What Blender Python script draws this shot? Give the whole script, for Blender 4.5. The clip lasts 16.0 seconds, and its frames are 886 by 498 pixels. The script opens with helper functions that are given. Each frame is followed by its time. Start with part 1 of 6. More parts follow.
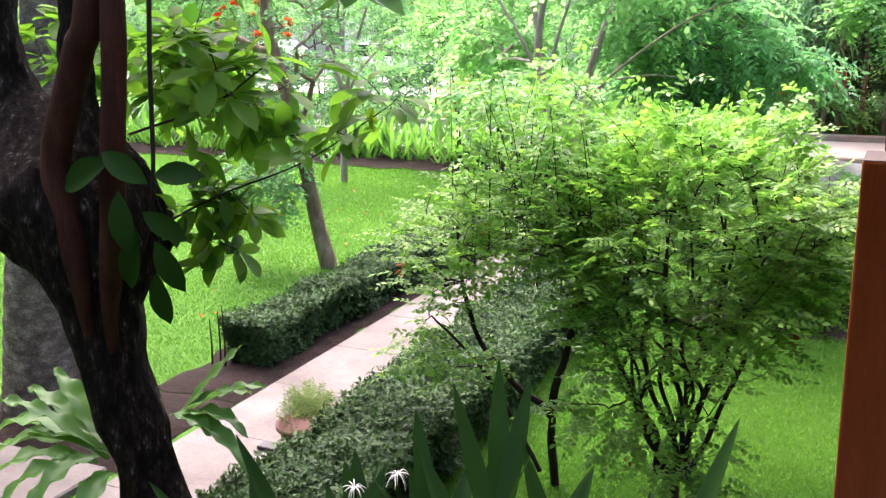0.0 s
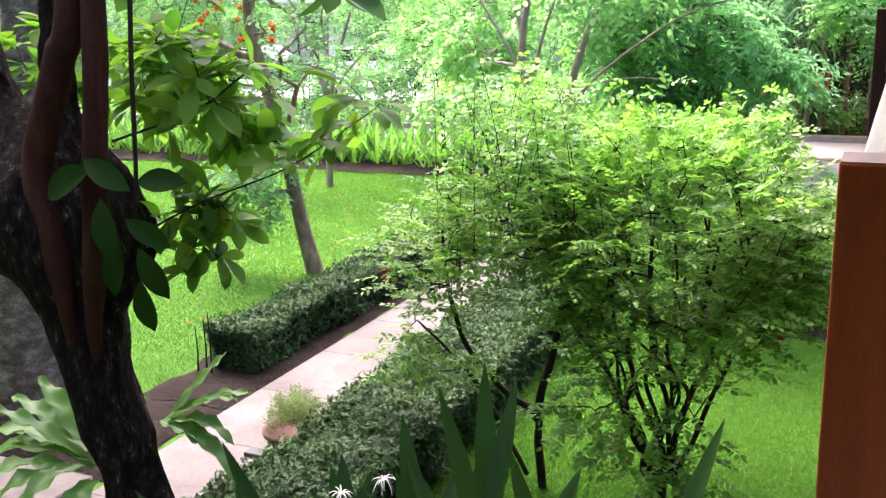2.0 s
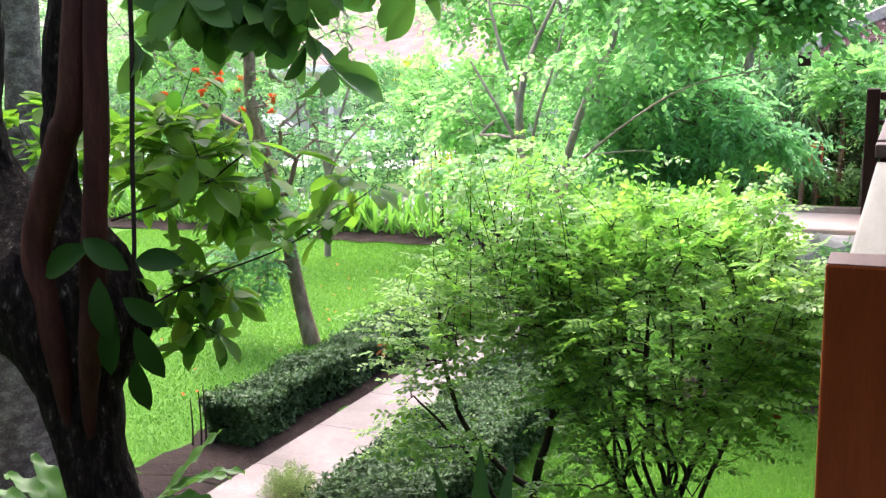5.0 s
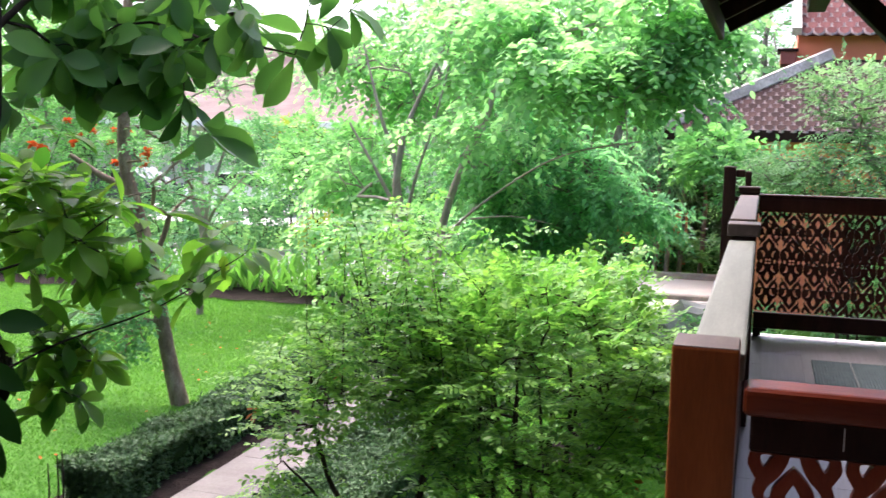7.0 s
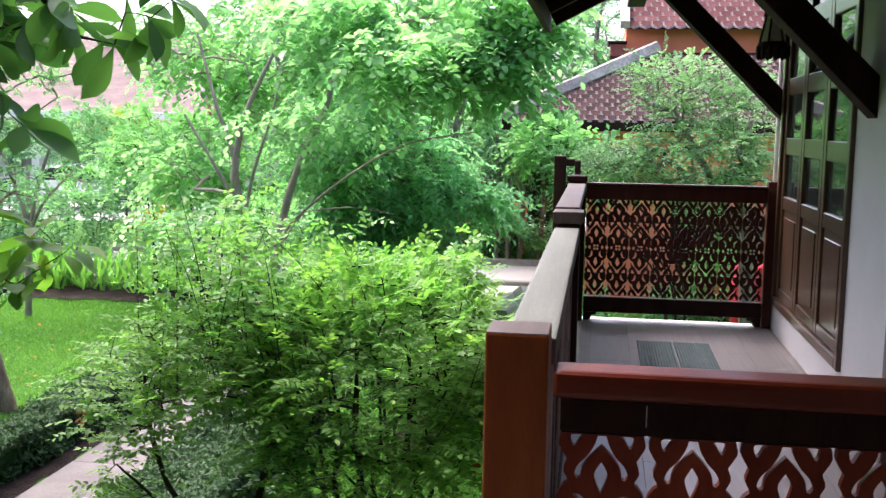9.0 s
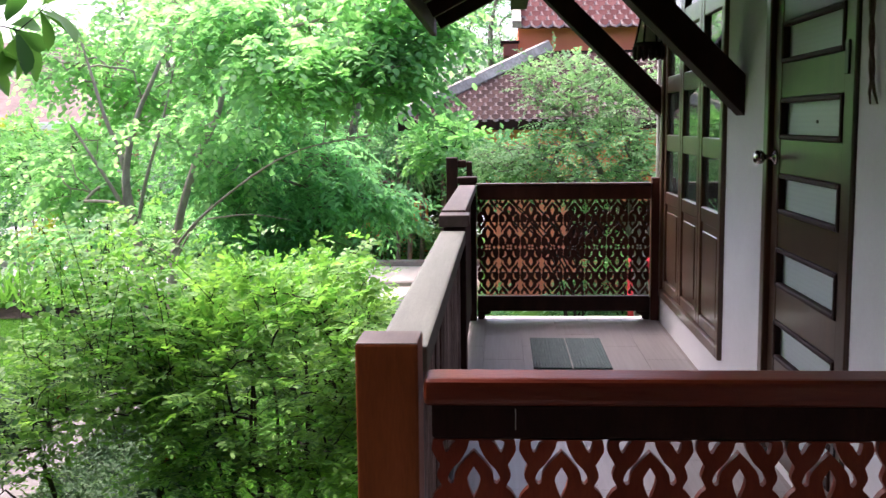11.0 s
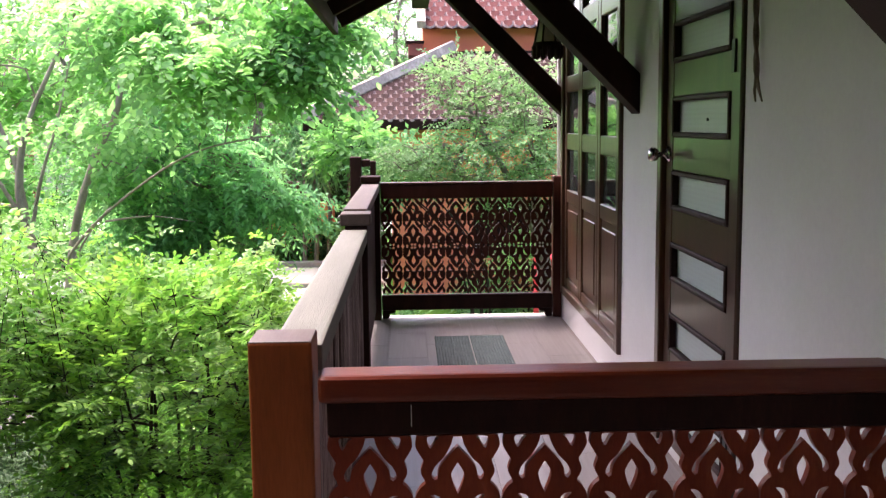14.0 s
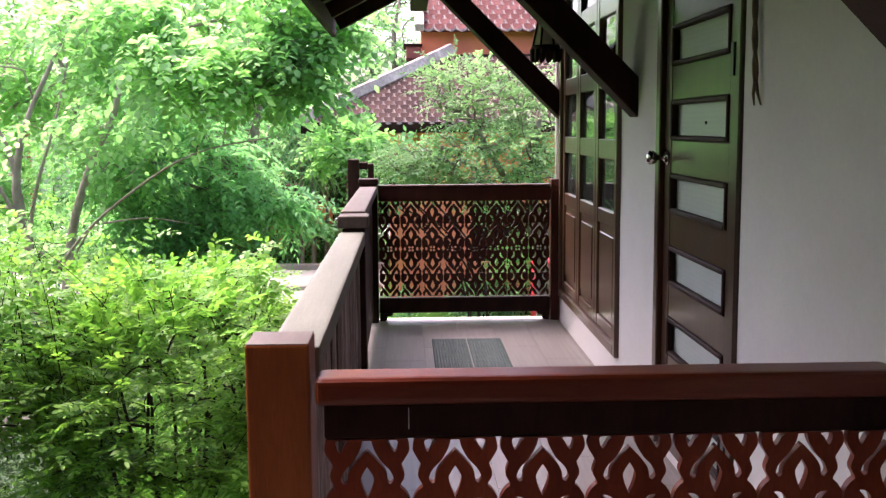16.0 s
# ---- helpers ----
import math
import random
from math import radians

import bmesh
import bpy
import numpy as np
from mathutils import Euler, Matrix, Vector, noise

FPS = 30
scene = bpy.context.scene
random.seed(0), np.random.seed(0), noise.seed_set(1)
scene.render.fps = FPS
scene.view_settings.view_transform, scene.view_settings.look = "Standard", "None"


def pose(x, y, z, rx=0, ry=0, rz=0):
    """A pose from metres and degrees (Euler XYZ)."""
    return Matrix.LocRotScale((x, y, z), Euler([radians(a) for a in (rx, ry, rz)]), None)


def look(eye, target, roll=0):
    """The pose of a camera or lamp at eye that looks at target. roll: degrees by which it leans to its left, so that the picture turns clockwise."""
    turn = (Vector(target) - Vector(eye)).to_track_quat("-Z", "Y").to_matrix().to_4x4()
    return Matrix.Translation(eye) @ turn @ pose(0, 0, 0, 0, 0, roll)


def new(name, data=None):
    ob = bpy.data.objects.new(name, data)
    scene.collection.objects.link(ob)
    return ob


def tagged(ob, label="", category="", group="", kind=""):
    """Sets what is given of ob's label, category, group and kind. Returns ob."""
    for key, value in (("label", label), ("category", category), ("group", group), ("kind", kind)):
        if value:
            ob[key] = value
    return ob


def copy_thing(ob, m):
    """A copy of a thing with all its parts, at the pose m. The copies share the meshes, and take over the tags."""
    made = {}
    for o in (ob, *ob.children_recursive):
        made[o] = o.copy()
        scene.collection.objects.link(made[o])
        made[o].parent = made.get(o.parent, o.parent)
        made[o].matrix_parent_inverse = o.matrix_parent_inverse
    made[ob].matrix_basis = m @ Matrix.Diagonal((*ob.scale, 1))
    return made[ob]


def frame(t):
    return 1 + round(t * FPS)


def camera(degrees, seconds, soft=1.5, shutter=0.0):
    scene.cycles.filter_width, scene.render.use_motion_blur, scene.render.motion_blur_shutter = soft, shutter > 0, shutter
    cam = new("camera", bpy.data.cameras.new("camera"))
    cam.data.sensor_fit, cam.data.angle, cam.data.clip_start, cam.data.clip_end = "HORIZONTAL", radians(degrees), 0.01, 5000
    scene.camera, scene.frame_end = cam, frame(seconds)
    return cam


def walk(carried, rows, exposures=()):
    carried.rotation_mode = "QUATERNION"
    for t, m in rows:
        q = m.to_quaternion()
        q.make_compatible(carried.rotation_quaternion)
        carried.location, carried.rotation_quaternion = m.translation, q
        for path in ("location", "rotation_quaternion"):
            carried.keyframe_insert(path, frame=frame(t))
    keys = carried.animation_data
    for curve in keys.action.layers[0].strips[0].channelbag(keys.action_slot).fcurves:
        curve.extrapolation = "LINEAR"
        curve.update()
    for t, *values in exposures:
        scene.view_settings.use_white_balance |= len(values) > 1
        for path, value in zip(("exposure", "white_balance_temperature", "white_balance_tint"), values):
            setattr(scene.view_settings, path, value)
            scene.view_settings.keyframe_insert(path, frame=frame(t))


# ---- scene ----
cam = camera(47.2, 16.0, 1.35, 0.5)
PATH = [
    (0, (-0.223, 0.05, 1.036), (-1.055, 1.804, 0.553), -0.9),
    (0.5, (-0.22, 0.048, 1.036), (-1.044, 1.805, 0.553), -1.1),
    (1, (-0.22, 0.051, 1.036), (-1.044, 1.809, 0.554), -1.0),
    (1.5, (-0.215, 0.051, 1.036), (-1.035, 1.811, 0.558), -1.2),
    (2, (-0.213, 0.053, 1.038), (-1.022, 1.819, 0.562), -1.3),
    (2.5, (-0.213, 0.048, 1.038), (-1.018, 1.819, 0.574), -1.3),
    (3, (-0.214, 0.046, 1.039), (-1.031, 1.814, 0.581), -1.2),
    (3.5, (-0.223, 0.055, 1.038), (-1.048, 1.836, 0.652), -1.1),
    (3.7, (-0.22, 0.049, 1.061), (-1.046, 1.832, 0.688), -1.2),
    (5.8, (-0.196, 0.044, 1.1), (-0.976, 1.859, 0.79), -0.6),
    (6, (-0.2, 0.001, 1.102), (-0.95, 1.831, 0.808), -0.4),
    (6.5, (-0.173, 0.035, 1.124), (-0.862, 1.893, 0.856), -0.0),
    (7, (-0.166, 0.013, 1.138), (-0.761, 1.908, 0.904), 1.1),
    (7.5, (-0.157, 0.013, 1.144), (-0.686, 1.927, 0.911), 1.2),
    (8, (-0.134, 0.014, 1.142), (-0.564, 1.954, 0.917), 1.1),
    (8.5, (-0.106, 0.008, 1.151), (-0.452, 1.964, 0.917), 0.9),
    (8.7, (-0.113, 0.016, 1.143), (-0.438, 1.974, 0.899), 0.9),
    (10.8, (-0.034, 0.006, 1.167), (-0.18, 1.985, 0.916), -0.4),
    (11, (-0.035, 0.01, 1.166), (-0.151, 1.992, 0.92), -0.6),
    (11.5, (-0.031, 0.002, 1.166), (-0.12, 1.983, 0.907), -0.8),
    (12, (-0.019, -0.006, 1.169), (-0.044, 1.979, 0.924), -0.5),
    (12.5, (-0.016, 0.009, 1.163), (-0.017, 1.993, 0.909), -0.7),
    (13, (-0.011, 0.018, 1.158), (0.035, 2.002, 0.91), -0.6),
    (13.5, (-0.009, 0.018, 1.158), (0.059, 2.002, 0.915), -0.5),
    (14, (-0.008, 0.017, 1.157), (0.056, 2.001, 0.91), -0.6),
    (14.5, (-0.003, 0.0, 1.158), (0.06, 1.982, 0.898), -0.8),
    (15, (-0.007, 0.016, 1.155), (0.067, 1.997, 0.895), -0.6),
    (15.5, (-0.007, 0.015, 1.155), (0.064, 1.998, 0.902), -0.5),
    (16, (-0.009, 0.022, 1.155), (0.06, 2.006, 0.914), -0.4),
]
EXPOSURES = [(0, 2.70, 6450, 28), (3.5, 2.76, 6400, 28), (6, 2.48, 6200, 22), (8.5, 2.23, 6050, 21), (11, 2.31, 6200, 26), (12.5, 2.58, 6500, 30), (16, 2.63, 6550, 31)]
walk(cam, [(t, look(eye, target, roll)) for t, eye, target, roll in PATH], EXPOSURES)
# world, sun, exposure
world = bpy.data.worlds.new("sky_world")
scene.world = world
world.use_nodes = True
wn = world.node_tree
sky = wn.nodes.new("ShaderNodeTexSky")
sky.sky_type, sky.sun_disc = "NISHITA", False
sky.sun_elevation, sky.sun_rotation = radians(60), radians(-45)
sky.air_density, sky.dust_density, sky.ozone_density = 0.7, 6.0, 1.0
wn.links.new(sky.outputs[0], wn.nodes["Background"].inputs[0])
wn.nodes["Background"].inputs[1].default_value = 0.15
sun = new("sun", bpy.data.lights.new("sun", "SUN"))
sun.data.energy, sun.data.angle, sun.data.color = 1.2, radians(60), (1.0, 0.94, 0.84)
sun.matrix_world = look((0, 0, 0), (0.354, -0.354, -0.866))

# ---------------------------------------------------------------- helpers
rng = np.random.default_rng(7)
GROUND = -1.8


def material(name):
    m = bpy.data.materials.new(name)
    m.use_nodes = True
    nt = m.node_tree
    return m, nt, nt.nodes["Principled BSDF"]


def node(nt, kind, **inputs):
    n = nt.nodes.new(kind)
    for k, v in inputs.items():
        n.inputs[k.replace("_", " ")].default_value = v
    return n


def ramp(nt, fac, stops):
    r = nt.nodes.new("ShaderNodeValToRGB")
    els = r.color_ramp.elements
    while len(els) < len(stops):
        els.new(0.5)
    for e, (p, c) in zip(els, stops):
        e.position, e.color = p, (*c, 1)
    nt.links.new(fac, r.inputs[0])
    return r.outputs[0]


def surface(name, stops, scale=4.0, rough=0.6, bump=0.2, fine=60.0, stretch=(1, 1, 1), metal=0.0, coat=0.0, rand=0.0, spec=0.5, bump_dist=0.01, everywhere=False):
    """Two scales of noise for colour, fine noise for relief."""
    m, nt, b = material(name)
    tc = nt.nodes.new("ShaderNodeTexCoord")
    mp = nt.nodes.new("ShaderNodeMapping")
    mp.inputs["Scale"].default_value = stretch
    place = nt.nodes.new("ShaderNodeNewGeometry").outputs["Position"] if everywhere else tc.outputs["Object"]
    nt.links.new(place, mp.inputs[0])
    big = node(nt, "ShaderNodeTexNoise", Scale=scale, Detail=6.0, Roughness=0.6)
    small = node(nt, "ShaderNodeTexNoise", Scale=fine, Detail=4.0, Roughness=0.6)
    for n in (big, small):
        nt.links.new(mp.outputs[0], n.inputs[0])
    mix = nt.nodes.new("ShaderNodeMath")
    mix.operation = "MULTIPLY_ADD"
    nt.links.new(small.outputs[0], mix.inputs[0])
    mix.inputs[1].default_value = 0.45
    nt.links.new(big.outputs[0], mix.inputs[2])
    sub = nt.nodes.new("ShaderNodeMath")
    sub.operation = "SUBTRACT"
    nt.links.new(mix.outputs[0], sub.inputs[0])
    sub.inputs[1].default_value = 0.22
    fac = sub.outputs[0]
    if rand:
        info = nt.nodes.new("ShaderNodeObjectInfo")
        ra = nt.nodes.new("ShaderNodeMath")
        ra.operation = "MULTIPLY_ADD"
        nt.links.new(info.outputs["Random"], ra.inputs[0])
        ra.inputs[1].default_value = rand
        nt.links.new(fac, ra.inputs[2])
        sh = nt.nodes.new("ShaderNodeMath")
        sh.operation = "SUBTRACT"
        nt.links.new(ra.outputs[0], sh.inputs[0])
        sh.inputs[1].default_value = rand / 2
        fac = sh.outputs[0]
    nt.links.new(ramp(nt, fac, stops), b.inputs["Base Color"])
    b.inputs["Roughness"].default_value = rough
    b.inputs["Metallic"].default_value = metal
    b.inputs["Coat Weight"].default_value = coat
    b.inputs["Coat Roughness"].default_value = 0.15
    b.inputs["Specular IOR Level"].default_value = spec
    if bump:
        bp = node(nt, "ShaderNodeBump", Strength=bump, Distance=bump_dist)
        nt.links.new(mix.outputs[0], bp.inputs["Height"])
        nt.links.new(bp.outputs[0], b.inputs["Normal"])
    return m


def leaf_material(name, dark, light, patch=1.5, trans=0.35, rough=0.45, glow=None, spec=0.16):
    """Leaf: colour by leaf and by patch, light passes through."""
    m, nt, b = material(name)
    geo = nt.nodes.new("ShaderNodeNewGeometry")
    tc = nt.nodes.new("ShaderNodeTexCoord")
    big = node(nt, "ShaderNodeTexNoise", Scale=patch, Detail=3.0)
    nt.links.new(tc.outputs["Object"], big.inputs[0])
    add = nt.nodes.new("ShaderNodeMath")
    add.operation = "MULTIPLY_ADD"
    nt.links.new(geo.outputs["Random Per Island"], add.inputs[0])
    add.inputs[1].default_value = 0.55
    off = nt.nodes.new("ShaderNodeMath")
    off.operation = "MULTIPLY_ADD"
    nt.links.new(big.outputs[0], off.inputs[0])
    off.inputs[1].default_value, off.inputs[2].default_value = 0.9, -0.25
    nt.links.new(off.outputs[0], add.inputs[2])
    mid = tuple((a + c) / 2 for a, c in zip(dark, light))
    col = ramp(nt, add.outputs[0], [(0.1, dark), (0.5, mid), (0.95, light)])
    nt.links.new(col, b.inputs["Base Color"])
    b.inputs["Roughness"].default_value = rough
    b.inputs["Specular IOR Level"].default_value = spec
    tr = nt.nodes.new("ShaderNodeBsdfTranslucent")
    bright = nt.nodes.new("ShaderNodeMix")
    bright.data_type, bright.blend_type = "RGBA", "MULTIPLY"
    bright.inputs["Factor"].default_value = 1.0
    nt.links.new(col, bright.inputs[6])
    bright.inputs[7].default_value = glow or (1.35, 1.45, 0.8, 1)
    nt.links.new(bright.outputs[2], tr.inputs[0])
    ms = nt.nodes.new("ShaderNodeMixShader")
    ms.inputs[0].default_value = trans
    nt.links.new(b.outputs[0], ms.inputs[1])
    nt.links.new(tr.outputs[0], ms.inputs[2])
    nt.links.new(ms.outputs[0], nt.nodes["Material Output"].inputs[0])
    return m


def mesh_tris(name, verts, tris, mat, smooth=False):
    verts, tris = np.asarray(verts, np.float32), np.asarray(tris, np.int32)
    me = bpy.data.meshes.new(name)
    me.vertices.add(len(verts))
    me.vertices.foreach_set("co", verts.ravel())
    me.loops.add(tris.size)
    me.loops.foreach_set("vertex_index", tris.ravel())
    me.polygons.add(len(tris))
    me.polygons.foreach_set("loop_start", np.arange(0, tris.size, 3, dtype=np.int32))
    if smooth:
        me.polygons.foreach_set("use_smooth", np.ones(len(tris), bool))
    me.update(calc_edges=True)
    me.validate()
    me.materials.append(mat)
    return me


def thing(name, label, category, at=(0, 0, 0), group=""):
    e = new(name)
    e.location = at
    e.empty_display_size = 0.1
    return tagged(e, label, category, group)


def place_of(ob):
    m = ob.matrix_basis.copy()
    return place_of(ob.parent) @ ob.matrix_parent_inverse @ m if ob.parent else m


def hang(ob, parent):
    """Make ob a part of parent, keeping its world place."""
    ob.parent = parent
    ob.matrix_parent_inverse = place_of(parent).inverted()
    return ob


def part(name, data, mat, parent, label=""):
    """One mesh object, made of a bmesh or a mesh, under a thing or a part."""
    if isinstance(data, bmesh.types.BMesh):
        me = bpy.data.meshes.new(name)
        bmesh.ops.recalc_face_normals(data, faces=data.faces)
        data.to_mesh(me)
        data.free()
        me.materials.append(mat)
    else:
        me = data
    ob = new(name, me)
    if parent:
        hang(ob, parent)
    return tagged(ob, label)


def box(bm, lo, hi, bevel=0.0, segs=1):
    lo, hi = Vector(lo), Vector(hi)
    r = bmesh.ops.create_cube(bm, size=1.0)["verts"]
    bmesh.ops.transform(bm, verts=r, matrix=Matrix.Translation((lo + hi) / 2) @ Matrix.Diagonal((*(hi - lo), 1)))
    if bevel:
        edges = list({e for v in r for e in v.link_edges})
        bmesh.ops.bevel(bm, geom=edges, offset=bevel, segments=segs, affect="EDGES", profile=0.6)
    return r


def boxes(*specs, bevel=0.0, segs=1):
    bm = bmesh.new()
    for lo, hi in specs:
        box(bm, lo, hi, bevel, segs)
    return bm


def bar(a, b, w, h, bevel=0.004):
    """A squared timber from a to b."""
    a, b = Vector(a), Vector(b)
    bm = bmesh.new()
    box(bm, (-w / 2, -h / 2, 0), (w / 2, h / 2, (b - a).length), bevel)
    d = (b - a).normalized()
    side = Vector((0, 1, 0)) if abs(d.y) < 0.9 else Vector((1, 0, 0))
    x = side.cross(d).normalized()
    y = d.cross(x)
    m = Matrix((x, y, d)).transposed().to_4x4()
    bmesh.ops.transform(bm, verts=bm.verts, matrix=Matrix.Translation(a) @ m)
    return bm


def lathe(bm, profile, at=(0, 0, 0), segs=24, wobble=0.0):
    """Turn (radius, height) pairs round the z axis."""
    rings = []
    for r, z in profile:
        rings.append([bm.verts.new((at[0] + r * math.cos(a) * (1 + wobble * math.sin(3 * a + z * 9)), at[1] + r * math.sin(a), at[2] + z)) for a in (2 * math.pi * i / segs for i in range(segs))])
    for p, q in zip(rings, rings[1:]):
        for i in range(segs):
            bm.faces.new((p[i], p[(i + 1) % segs], q[(i + 1) % segs], q[i])).smooth = True
    return rings


def tube(points, radii, sides=6):
    """Vertices and triangles of a round limb along points."""
    p = np.asarray(points, float)
    r = np.broadcast_to(np.asarray(radii, float), len(p))
    d = np.gradient(p, axis=0)
    d /= np.linalg.norm(d, axis=1, keepdims=True) + 1e-9
    if len(p) and np.abs(d[:, 2]).mean() > 0.55:
        ref = np.tile([[1.0, 0.13, 0]], (len(p), 1))
    else:
        ref = np.tile([[0.05, 0.1, 1.0]], (len(p), 1))
    u = np.cross(ref, d)
    u /= np.linalg.norm(u, axis=1, keepdims=True) + 1e-9
    v = np.cross(d, u)
    a = np.arange(sides) * 2 * np.pi / sides
    verts = p[:, None] + r[:, None, None] * (np.cos(a)[None, :, None] * u[:, None] + np.sin(a)[None, :, None] * v[:, None])
    n, i = np.meshgrid(np.arange(len(p) - 1), np.arange(sides), indexing="ij")
    a0, a1 = n * sides + i, n * sides + (i + 1) % sides
    tris = np.concatenate([np.stack([a0, a1, a1 + sides], -1).reshape(-1, 3), np.stack([a0, a1 + sides, a0 + sides], -1).reshape(-1, 3)])
    return verts.reshape(-1, 3), tris


def join(pieces):
    vs, ts, k = [], [], 0
    for v, t in pieces:
        vs.append(v)
        ts.append(t + k)
        k += len(v)
    return np.concatenate(vs), np.concatenate(ts)


def smooth_line(points, steps=8):
    """Catmull-Rom through the points; works on rows of any width."""
    p = np.asarray(points, float)
    q = np.vstack([2 * p[0] - p[1], p, 2 * p[-1] - p[-2]])
    out = []
    for i in range(1, len(q) - 2):
        for t in np.arange(steps) / steps:
            a, b, c, d = q[i - 1:i + 3]
            out.append(0.5 * (2 * b + (c - a) * t + (2 * a - 5 * b + 4 * c - d) * t * t + (3 * b - a - 3 * c + d) * t ** 3))
    out.append(p[-1])
    return np.array(out)


def unit(v):
    return v / (np.linalg.norm(v, axis=-1, keepdims=True) + 1e-9)


def leaf_shape(width=0.4, fold=0.15, droop=0.15, segs=2, wide_at=0.5):
    """A leaf one long along x, folded on its midrib."""
    if segs == 2:
        v = [(0, 0, 0), (wide_at, width / 2, fold * width), (wide_at, 0, 0), (wide_at, -width / 2, fold * width), (1, 0, -droop)]
        t = [(0, 2, 1), (0, 3, 2), (1, 2, 4), (2, 3, 4)]
        return np.array(v, float), np.array(t)
    v, t = [(0, 0, 0)], []
    for i in range(1, segs):
        s = i / segs
        w = width / 2 * math.sin(math.pi * s ** (math.log(0.5) / math.log(wide_at))) ** 0.75
        z = -droop * s * s
        v += [(s, w, z + fold * w * 2), (s, 0, z), (s, -w, z + fold * w * 2)]
    v.append((1, 0, -droop))
    t += [(0, 2, 1), (0, 3, 2)]
    for i in range(segs - 2):
        k = 1 + 3 * i
        t += [(k, k + 1, k + 4), (k, k + 4, k + 3), (k + 1, k + 2, k + 5), (k + 1, k + 5, k + 4)]
    k = 1 + 3 * (segs - 2)
    t += [(k, k + 1, k + 3), (k + 1, k + 2, k + 3)]
    return np.array(v, float), np.array(t)


def scatter(shape, origin, along, up, length):
    """Place a leaf shape at every origin: vertices, triangles."""
    sv, st = shape
    x = unit(np.asarray(along, float))
    y = unit(np.cross(np.asarray(up, float), x))
    z = np.cross(x, y)
    ln = np.broadcast_to(np.asarray(length, float), len(x))[:, None, None]
    v = np.asarray(origin)[:, None] + ln * (sv[None, :, :1] * x[:, None] + sv[None, :, 1:2] * y[:, None] + sv[None, :, 2:] * z[:, None])
    t = st[None] + (np.arange(len(x)) * len(sv))[:, None, None]
    return v.reshape(-1, 3), t.reshape(-1, 3)


def sprays(shape, tips, dirs, count, reach, length, droop=0.25, spread=0.85, jitter=0.25, cone=0.0):
    """Feathered twigs: leaflets in two rows along each direction."""
    tips, dirs = np.asarray(tips), unit(np.asarray(dirs))
    n = len(tips)
    up = np.tile([0, 0, 1.0], (n, 1)) + rng.normal(0, 0.25, (n, 3))
    side = unit(np.cross(dirs, up))
    up = np.cross(side, dirs)
    rs = reach * rng.uniform(0.7, 1.25, n)
    out = []
    for j in range(count):
        f = (j + 0.6) / count
        s = 1 if j % 2 else -1
        if j == count - 1:
            s = 0
        o = tips + dirs * (rs * f)[:, None] - np.array([0, 0, 1.0]) * (droop * rs * f * f)[:, None]
        a = dirs * (1 - spread * 0.55 * abs(s)) + s * spread * side - np.array([0, 0, droop * f]) + rng.normal(0, jitter, (n, 3))
        out.append(scatter(shape, o, a, up + rng.normal(0, jitter, (n, 3)), length * rng.uniform(0.7, 1.2, n) * (1 - 0.25 * f)))
    return join(out)


def whorls(shape, tips, dirs, count, length, open_=0.9, jitter=0.3):
    """Leaves spread round the end of each twig."""
    tips, dirs = np.asarray(tips), unit(np.asarray(dirs))
    n = len(tips)
    ref = np.tile([0.3, 0.2, 1.0], (n, 1))
    s1 = unit(np.cross(dirs, ref))
    s2 = np.cross(dirs, s1)
    out = []
    for j in range(count):
        a = 2.4 * j + rng.uniform(0, 6.28, n)
        rad = np.cos(a)[:, None] * s1 + np.sin(a)[:, None] * s2
        d = dirs * (1 - 0.55 * open_) + rad * open_ + rng.normal(0, jitter, (n, 3)) - np.array([0, 0, 0.25])
        o = tips - dirs * (length * 0.35 * j / count)
        out.append(scatter(shape, o, d, dirs + np.array([0, 0, 0.8]) + rng.normal(0, jitter, (n, 3)), length * rng.uniform(0.65, 1.2, n)))
    return join(out)


